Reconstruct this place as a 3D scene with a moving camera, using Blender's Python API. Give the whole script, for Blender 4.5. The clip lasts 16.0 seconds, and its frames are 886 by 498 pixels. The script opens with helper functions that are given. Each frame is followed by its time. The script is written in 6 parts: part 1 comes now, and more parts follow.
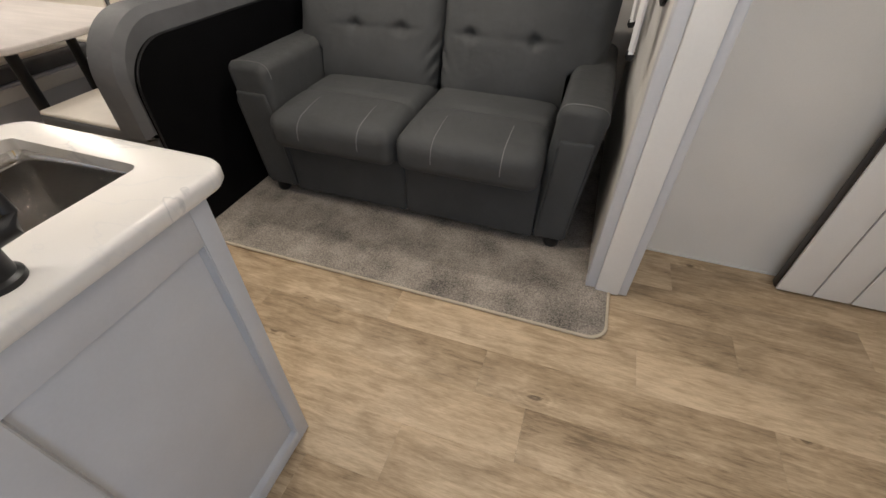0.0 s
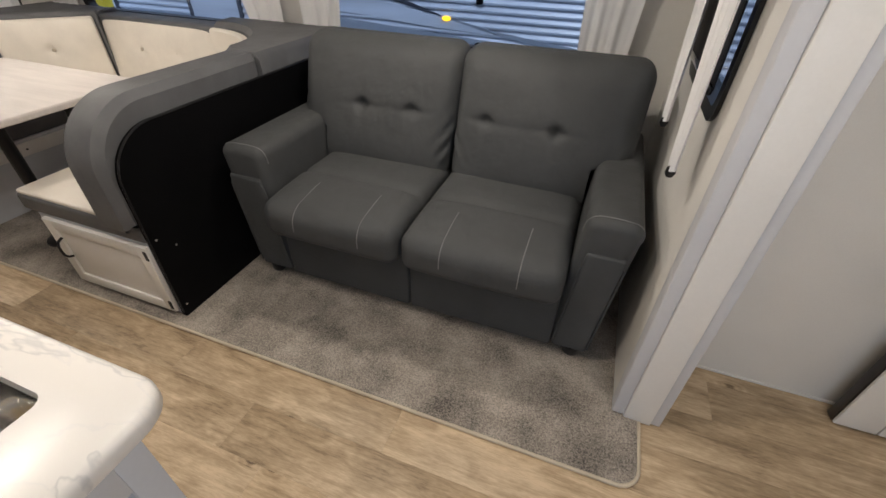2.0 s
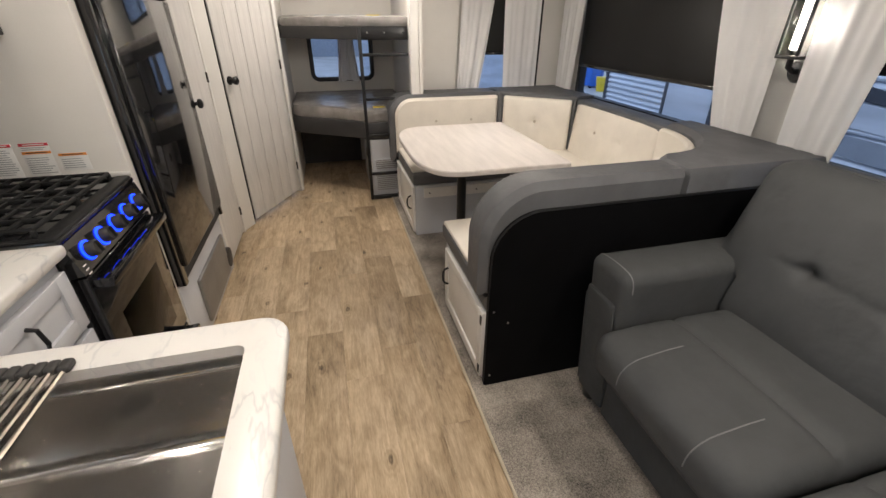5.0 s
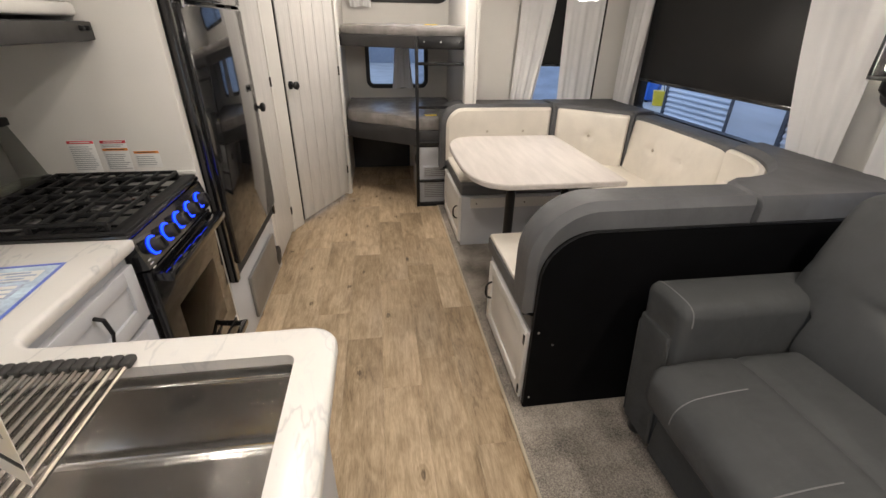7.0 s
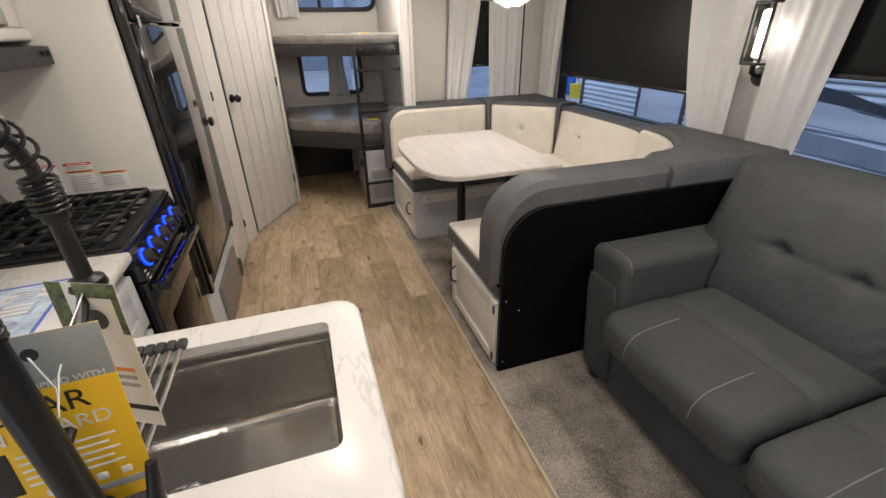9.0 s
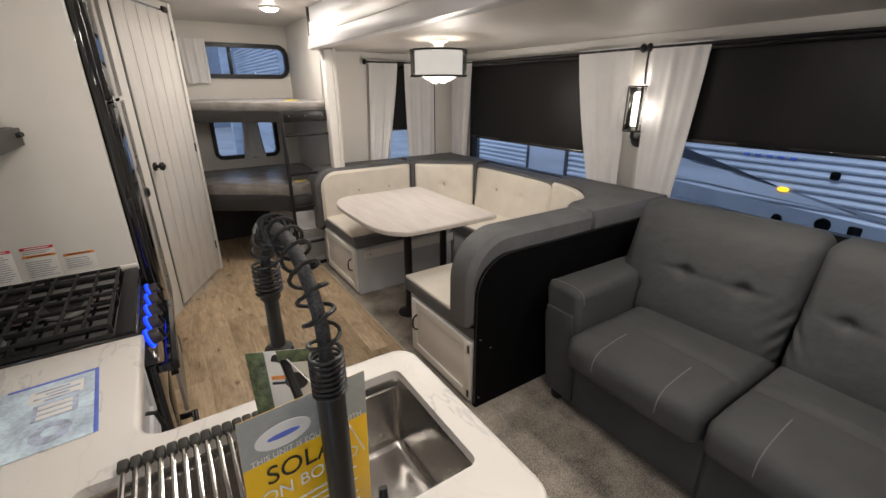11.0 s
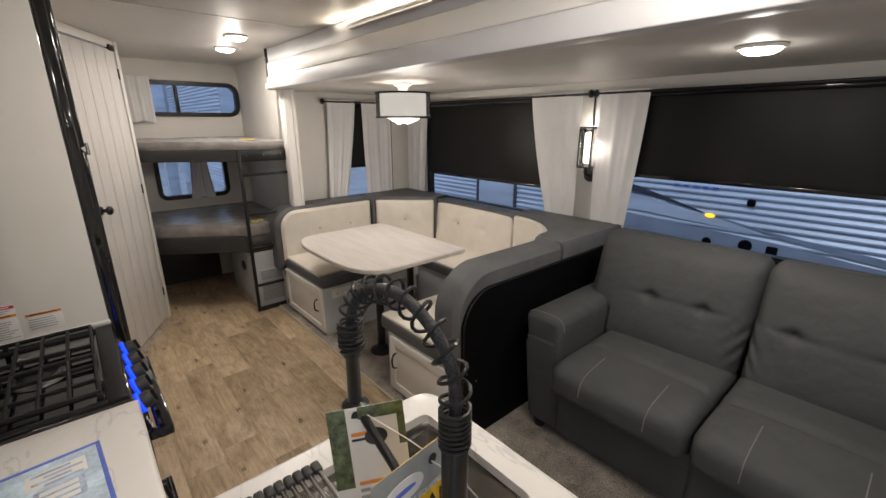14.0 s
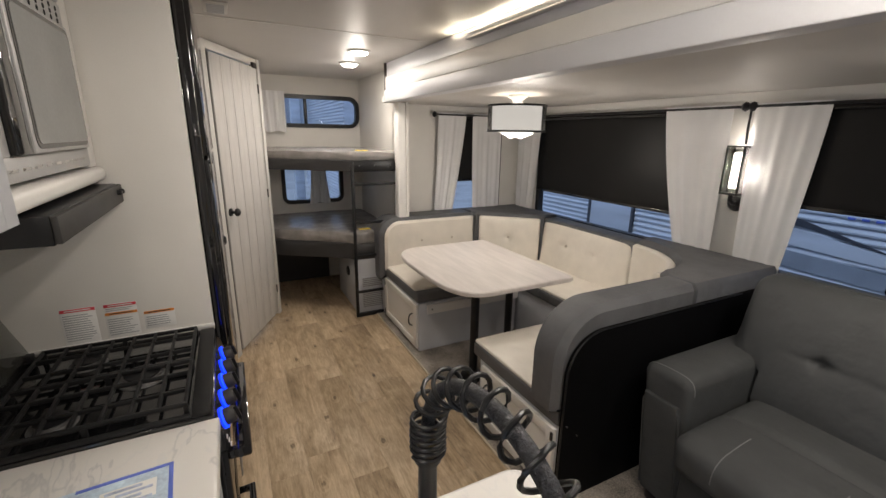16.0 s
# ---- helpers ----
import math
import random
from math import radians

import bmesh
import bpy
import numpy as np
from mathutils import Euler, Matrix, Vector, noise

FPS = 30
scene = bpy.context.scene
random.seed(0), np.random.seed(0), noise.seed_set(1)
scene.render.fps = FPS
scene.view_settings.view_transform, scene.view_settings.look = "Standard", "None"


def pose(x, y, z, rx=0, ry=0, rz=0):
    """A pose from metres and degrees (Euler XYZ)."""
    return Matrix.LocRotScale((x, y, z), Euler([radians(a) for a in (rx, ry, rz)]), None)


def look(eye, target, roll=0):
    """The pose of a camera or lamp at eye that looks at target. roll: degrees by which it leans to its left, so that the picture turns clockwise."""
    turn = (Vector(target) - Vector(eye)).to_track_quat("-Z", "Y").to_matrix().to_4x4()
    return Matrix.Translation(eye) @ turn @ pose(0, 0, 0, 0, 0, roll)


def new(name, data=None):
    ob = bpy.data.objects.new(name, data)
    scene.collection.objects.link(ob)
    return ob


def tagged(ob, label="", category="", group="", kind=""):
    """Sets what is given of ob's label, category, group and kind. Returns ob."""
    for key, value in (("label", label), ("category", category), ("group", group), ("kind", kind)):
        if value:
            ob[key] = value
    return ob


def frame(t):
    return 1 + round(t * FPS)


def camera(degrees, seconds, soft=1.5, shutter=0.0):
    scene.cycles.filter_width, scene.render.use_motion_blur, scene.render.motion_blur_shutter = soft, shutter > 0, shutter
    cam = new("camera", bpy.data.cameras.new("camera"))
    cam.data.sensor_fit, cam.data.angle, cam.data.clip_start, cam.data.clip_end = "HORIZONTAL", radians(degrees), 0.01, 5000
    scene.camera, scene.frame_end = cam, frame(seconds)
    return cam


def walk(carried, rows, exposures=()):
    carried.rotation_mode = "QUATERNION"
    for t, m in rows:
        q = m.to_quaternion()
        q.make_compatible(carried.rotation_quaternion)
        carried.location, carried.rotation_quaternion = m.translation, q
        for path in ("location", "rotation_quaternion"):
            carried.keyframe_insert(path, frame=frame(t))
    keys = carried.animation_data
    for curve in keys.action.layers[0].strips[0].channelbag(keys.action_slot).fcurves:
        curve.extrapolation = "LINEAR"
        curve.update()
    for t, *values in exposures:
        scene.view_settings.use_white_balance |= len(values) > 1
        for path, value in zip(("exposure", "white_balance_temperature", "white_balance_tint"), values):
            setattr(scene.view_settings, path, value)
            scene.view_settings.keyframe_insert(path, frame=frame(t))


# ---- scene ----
cam = camera(92.88, 16.0)
PATH = [
    (0, (0.809, -0.538, 1.286), (0.418, 0.593, 0.224), 0.07),
    (0.5, (0.753, -0.456, 1.318), (0.355, 0.683, 0.268), 0.07),
    (1, (0.674, -0.394, 1.366), (0.282, 0.753, 0.322), 0.22),
    (1.5, (0.659, -0.336, 1.382), (0.260, 0.829, 0.360), 0.21),
    (2, (0.676, -0.229, 1.388), (0.248, 0.969, 0.418), 1.46),
    (2.5, (0.682, -0.165, 1.398), (0.089, 1.021, 0.503), 1.66),
    (3, (0.621, -0.123, 1.411), (-0.177, 0.980, 0.571), 1.04),
    (3.5, (0.505, -0.074, 1.446), (-0.447, 0.906, 0.614), 0.61),
    (4, (0.455, -0.023, 1.441), (-0.659, 0.799, 0.639), 0.55),
    (4.5, (0.470, 0.043, 1.437), (-0.810, 0.614, 0.666), 0.69),
    (5, (0.452, 0.080, 1.431), (-0.906, 0.435, 0.663), 0.14),
    (7.5, (0.411, 0.033, 1.448), (-0.991, 0.232, 0.704), 0.53),
    (8, (0.412, -0.029, 1.456), (-0.994, 0.161, 0.716), -0.39),
    (8.5, (0.482, -0.048, 1.462), (-0.911, 0.225, 0.724), -1.48),
    (9, (0.566, -0.097, 1.461), (-0.788, 0.330, 0.723), -1.16),
    (11.5, (0.566, -0.531, 1.556), (-0.663, 0.343, 1.021), -0.49),
    (12, (0.561, -0.547, 1.555), (-0.636, 0.380, 1.037), -0.72),
    (12.5, (0.567, -0.570, 1.584), (-0.614, 0.381, 1.075), -0.53),
    (13, (0.545, -0.596, 1.599), (-0.619, 0.385, 1.108), -0.27),
    (13.5, (0.505, -0.626, 1.597), (-0.651, 0.374, 1.123), -0.09),
    (14, (0.475, -0.647, 1.588), (-0.681, 0.359, 1.127), -0.07),
    (14.5, (0.402, -0.649, 1.584), (-0.763, 0.353, 1.137), 0.25),
    (15, (0.342, -0.613, 1.592), (-0.889, 0.314, 1.162), 0.42),
    (15.5, (0.309, -0.568, 1.598), (-1.004, 0.243, 1.177), 0.58),
    (16, (0.316, -0.548, 1.595), (-1.061, 0.152, 1.175), 0.85),
]
walk(cam, [(t, look(eye, target, roll)) for t, eye, target, roll in PATH], [(0, -0.08), (2, -0.03), (3.5, 0.06), (7.5, 0.10), (9, 0.0), (11.5, -0.25), (14, -0.32), (16, -0.33)])


# ---- light of the place ----
world = bpy.data.worlds.new("hall_daylight")
scene.world = world
world.use_nodes = True
world.node_tree.nodes["Background"].inputs[0].default_value = (0.46, 0.61, 0.90, 1)
world.node_tree.nodes["Background"].inputs[1].default_value = 1.15

DL = 6.4
LED = (1.0, 0.915, 0.82)


def lamp(name, kind, m, watts, size, color=LED, size_y=None):
    data = bpy.data.lights.new(name, kind)
    data.energy, data.color = watts, color
    if kind == "AREA":
        data.shape, data.size = ("RECTANGLE", size) if size_y else ("DISK", size)
        if size_y:
            data.size_y = size_y
    else:
        data.shadow_soft_size = size
    ob = new(name, data)
    ob.matrix_world = m
    return ob


hall = lamp("hall_roof_light", "SUN", look((0, -0.55, 0.83), (0, 0, 0)), 0.9, 0.0, (0.78, 0.87, 1.0))
hall.data.angle = radians(14)

# ---- sizes of the place ----
CEIL = 2.14          # main ceiling
SLIDE_CEIL = 1.85    # ceiling of the slide-out
BACK = 2.16          # back wall of the slide-out
GALLEY = -1.28       # wall behind the cooker
FRONT = -0.645       # face of the kitchen units
SIDE = 1.14          # side wall of the body
END = -3.33          # far end wall of the slide-out
NEAR_END = 0.975     # near end wall of the slide-out
REAR = -4.4          # rear wall behind the bunks
TOP = 0.918          # worktop

# ---- materials ----


def material(name, color, rough=0.5, metal=0.0, spread=0.06, scale=6.0, bump=0.0, fine=120.0, coat=0.0, stretch=(1, 1, 1), sheen=0.0, grit=0.35, gloss=0.5, fold=0.0):
    """Base colour varied at two scales, with fine relief."""
    mat = bpy.data.materials.new(name)
    mat.use_nodes = True
    nt = mat.node_tree
    b = nt.nodes["Principled BSDF"]
    tc = nt.nodes.new("ShaderNodeTexCoord")
    mp = nt.nodes.new("ShaderNodeMapping")
    mp.inputs["Scale"].default_value = stretch
    nt.links.new(tc.outputs["Object"], mp.inputs[0])
    big = nt.nodes.new("ShaderNodeTexNoise")
    big.inputs["Scale"].default_value, big.inputs["Detail"].default_value = scale, 3
    small = nt.nodes.new("ShaderNodeTexNoise")
    small.inputs["Scale"].default_value, small.inputs["Detail"].default_value = fine, 2
    for n in (big, small):
        nt.links.new(mp.outputs[0], n.inputs["Vector"])
    mix = nt.nodes.new("ShaderNodeMath")
    mix.operation = "MULTIPLY_ADD"
    mix.inputs[1].default_value = grit
    nt.links.new(small.outputs[0], mix.inputs[0])
    nt.links.new(big.outputs[0], mix.inputs[2])
    even = nt.nodes.new("ShaderNodeMath")
    even.operation = "DIVIDE"
    even.inputs[1].default_value = 1 + grit
    nt.links.new(mix.outputs[0], even.inputs[0])
    ramp = nt.nodes.new("ShaderNodeValToRGB")
    lo = [max(0.0, c * (1 - spread * 2)) for c in color]
    hi = [min(1.0, c * (1 + spread * 2)) for c in color]
    ramp.color_ramp.elements[0].color, ramp.color_ramp.elements[0].position = (*lo, 1), 0.32
    ramp.color_ramp.elements[1].color, ramp.color_ramp.elements[1].position = (*hi, 1), 0.68
    nt.links.new(even.outputs[0], ramp.inputs[0])
    nt.links.new(ramp.outputs[0], b.inputs["Base Color"])
    b.inputs["Roughness"].default_value, b.inputs["Metallic"].default_value = rough, metal
    b.inputs["Coat Weight"].default_value = coat
    b.inputs["Specular IOR Level"].default_value = gloss
    b.inputs["Sheen Weight"].default_value = sheen
    if bump:
        bp = nt.nodes.new("ShaderNodeBump")
        bp.inputs["Strength"].default_value, bp.inputs["Distance"].default_value = bump, 0.002
        nt.links.new(small.outputs[0], bp.inputs["Height"])
        nt.links.new(bp.outputs[0], b.inputs["Normal"])
        if fold:
            soft_bump = nt.nodes.new("ShaderNodeBump")
            soft_bump.inputs["Strength"].default_value, soft_bump.inputs["Distance"].default_value = 1.0, fold
            nt.links.new(big.outputs[0], soft_bump.inputs["Height"])
            nt.links.new(soft_bump.outputs[0], bp.inputs["Normal"])
    return mat


def glowing(name, color, strength):
    mat = bpy.data.materials.new(name)
    mat.use_nodes = True
    b = mat.node_tree.nodes["Principled BSDF"]
    b.inputs["Base Color"].default_value = (*color, 1)
    b.inputs["Emission Color"].default_value = (*color, 1)
    b.inputs["Emission Strength"].default_value = strength
    return mat


def glassy(name, tint=(1, 1, 1), rough=0.0):
    mat = bpy.data.materials.new(name)
    mat.use_nodes = True
    b = mat.node_tree.nodes["Principled BSDF"]
    b.inputs["Base Color"].default_value = (*tint, 1)
    b.inputs["Transmission Weight"].default_value, b.inputs["Roughness"].default_value, b.inputs["IOR"].default_value = 1.0, rough, 1.2
    return mat


def plank_material():
    """Greige oak-look vinyl: long grain, cathedral bands and sparse knots, each plank with its own tone."""
    mat = bpy.data.materials.new("oak_vinyl")
    mat.use_nodes = True
    nt = mat.node_tree
    b = nt.nodes["Principled BSDF"]
    tc, info = nt.nodes.new("ShaderNodeTexCoord"), nt.nodes.new("ShaderNodeObjectInfo")
    off = nt.nodes.new("ShaderNodeVectorMath")
    off.operation = "MULTIPLY_ADD"
    nt.links.new(info.outputs["Random"], off.inputs[0])
    off.inputs[1].default_value = (37, 19, 5)
    nt.links.new(tc.outputs["Object"], off.inputs[2])

    def noise_at(sx, sy, detail, dist=0.0):
        m = nt.nodes.new("ShaderNodeMapping")
        m.inputs["Scale"].default_value = (sx, sy, 1)
        nt.links.new(off.outputs[0], m.inputs[0])
        n = nt.nodes.new("ShaderNodeTexNoise")
        n.inputs["Scale"].default_value, n.inputs["Detail"].default_value, n.inputs["Distortion"].default_value = 1.0, detail, dist
        nt.links.new(m.outputs[0], n.inputs["Vector"])
        return n

    broad, blotch, grain, fine = noise_at(1.6, 7, 4, 0.8), noise_at(6, 16, 6, 1.0), noise_at(8, 75, 6, 0.7), noise_at(40, 260, 3)
    vor = nt.nodes.new("ShaderNodeTexVoronoi")
    vor.voronoi_dimensions = "2D"
    vm = nt.nodes.new("ShaderNodeMapping")
    vm.inputs["Scale"].default_value = (2.7, 5.2, 1)
    nt.links.new(off.outputs[0], vm.inputs[0])
    nt.links.new(vm.outputs[0], vor.inputs["Vector"])
    vor.inputs["Scale"].default_value = 1.0

    def math(op, a, c, v=None):
        n = nt.nodes.new("ShaderNodeMath")
        n.operation = op
        nt.links.new(a, n.inputs[0])
        if v is None:
            nt.links.new(c, n.inputs[1])
        else:
            n.inputs[1].default_value = v
        return n.outputs[0]

    def span(a, f0, f1, t0, t1):
        n = nt.nodes.new("ShaderNodeMapRange")
        for k, v in (("From Min", f0), ("From Max", f1), ("To Min", t0), ("To Max", t1)):
            n.inputs[k].default_value = v
        nt.links.new(a, n.inputs[0])
        return n.outputs[0]

    # some cells carry a knot: a dark heart with rings round it
    cell = nt.nodes.new("ShaderNodeSeparateColor")
    nt.links.new(vor.outputs["Color"], cell.inputs[0])
    bears = math("LESS_THAN", cell.outputs[0], None, 0.34)
    bent = math("ADD", vor.outputs["Distance"], math("MULTIPLY", grain.outputs[0], None, 0.12))
    heart = span(bent, 0.07, 0.16, 0.40, 0.0)
    rings = math("MULTIPLY", math("SINE", math("MULTIPLY", bent, None, 85.0), None, 0.0), span(bent, 0.08, 0.30, 0.13, 0.0))
    knot = math("MULTIPLY", math("ADD", heart, rings), bears)
    s = math("MULTIPLY", grain.outputs[0], None, 0.56)
    s = math("ADD", s, math("MULTIPLY", broad.outputs[0], None, 0.42))
    s = math("ADD", s, math("MULTIPLY", blotch.outputs[0], None, 0.62))
    s = math("ADD", s, math("MULTIPLY", fine.outputs[0], None, 0.36))
    s = math("ADD", s, math("MULTIPLY", info.outputs["Random"], None, 0.20))
    s = math("SUBTRACT", math("MULTIPLY", math("SUBTRACT", s, knot), None, 0.85), None, 0.110)
    ramp = nt.nodes.new("ShaderNodeValToRGB")
    els = ramp.color_ramp.elements
    els[0].position, els[0].color = 0.33, (0.085, 0.058, 0.034, 1)
    els[1].position, els[1].color = 1.0, (0.60, 0.465, 0.315, 1)
    for p, c in ((0.57, (0.225, 0.160, 0.098, 1)), (0.72, (0.365, 0.268, 0.168, 1))):
        e = els.new(p)
        e.color = c
    nt.links.new(s, ramp.inputs[0])
    nt.links.new(ramp.outputs[0], b.inputs["Base Color"])
    b.inputs["Roughness"].default_value = 0.48
    b.inputs["Specular IOR Level"].default_value = 0.35
    bp = nt.nodes.new("ShaderNodeBump")
    bp.inputs["Strength"].default_value, bp.inputs["Distance"].default_value = 0.25, 0.001
    nt.links.new(grain.outputs[0], bp.inputs["Height"])
    nt.links.new(bp.outputs[0], b.inputs["Normal"])
    return mat


def marble_material():
    """White laminate with thin grey-brown veins."""
    mat = bpy.data.materials.new("marble_laminate")
    mat.use_nodes = True
    nt = mat.node_tree
    b = nt.nodes["Principled BSDF"]
    tc = nt.nodes.new("ShaderNodeTexCoord")

    def vein(scale, seed, width, rot):
        m = nt.nodes.new("ShaderNodeMapping")
        m.inputs["Location"].default_value, m.inputs["Rotation"].default_value = (seed, seed * 2, 0), (0, 0, rot)
        m.inputs["Scale"].default_value = (1, 2.2, 1)
        nt.links.new(tc.outputs["Object"], m.inputs[0])
        n = nt.nodes.new("ShaderNodeTexNoise")
        n.inputs["Scale"].default_value, n.inputs["Detail"].default_value, n.inputs["Distortion"].default_value = scale, 5, 0.35
        nt.links.new(m.outputs[0], n.inputs["Vector"])
        d = nt.nodes.new("ShaderNodeMath")
        d.operation = "SUBTRACT"
        d.inputs[1].default_value = 0.5
        nt.links.new(n.outputs[0], d.inputs[0])
        a = nt.nodes.new("ShaderNodeMath")
        a.operation = "ABSOLUTE"
        nt.links.new(d.outputs[0], a.inputs[0])
        r = nt.nodes.new("ShaderNodeMapRange")
        r.inputs["From Min"].default_value, r.inputs["From Max"].default_value = 0.0, width
        r.inputs["To Min"].default_value, r.inputs["To Max"].default_value = 1.0, 0.0
        nt.links.new(a.outputs[0], r.inputs[0])
        return r.outputs[0]

    base = (0.68, 0.655, 0.625, 1)
    col = None
    for sc, seed, w, rot, dark, amount in ((2.4, 3.1, 0.009, 0.6, (0.40, 0.40, 0.41, 1), 0.55), (1.2, 7.7, 0.10, 0.5, (0.67, 0.66, 0.65, 1), 0.4), (4.2, 1.3, 0.014, 1.0, (0.56, 0.56, 0.57, 1), 0.3)):
        mix = nt.nodes.new("ShaderNodeMix")
        mix.data_type = "RGBA"
        k = nt.nodes.new("ShaderNodeMath")
        k.operation = "MULTIPLY"
        k.inputs[1].default_value = amount
        nt.links.new(vein(sc, seed, w, rot), k.inputs[0])
        nt.links.new(k.outputs[0], mix.inputs[0])
        if col is None:
            mix.inputs[6].default_value = base
        else:
            nt.links.new(col, mix.inputs[6])
        mix.inputs[7].default_value = dark
        col = mix.outputs[2]
    nt.links.new(col, b.inputs["Base Color"])
    b.inputs["Roughness"].default_value = 0.28
    return mat


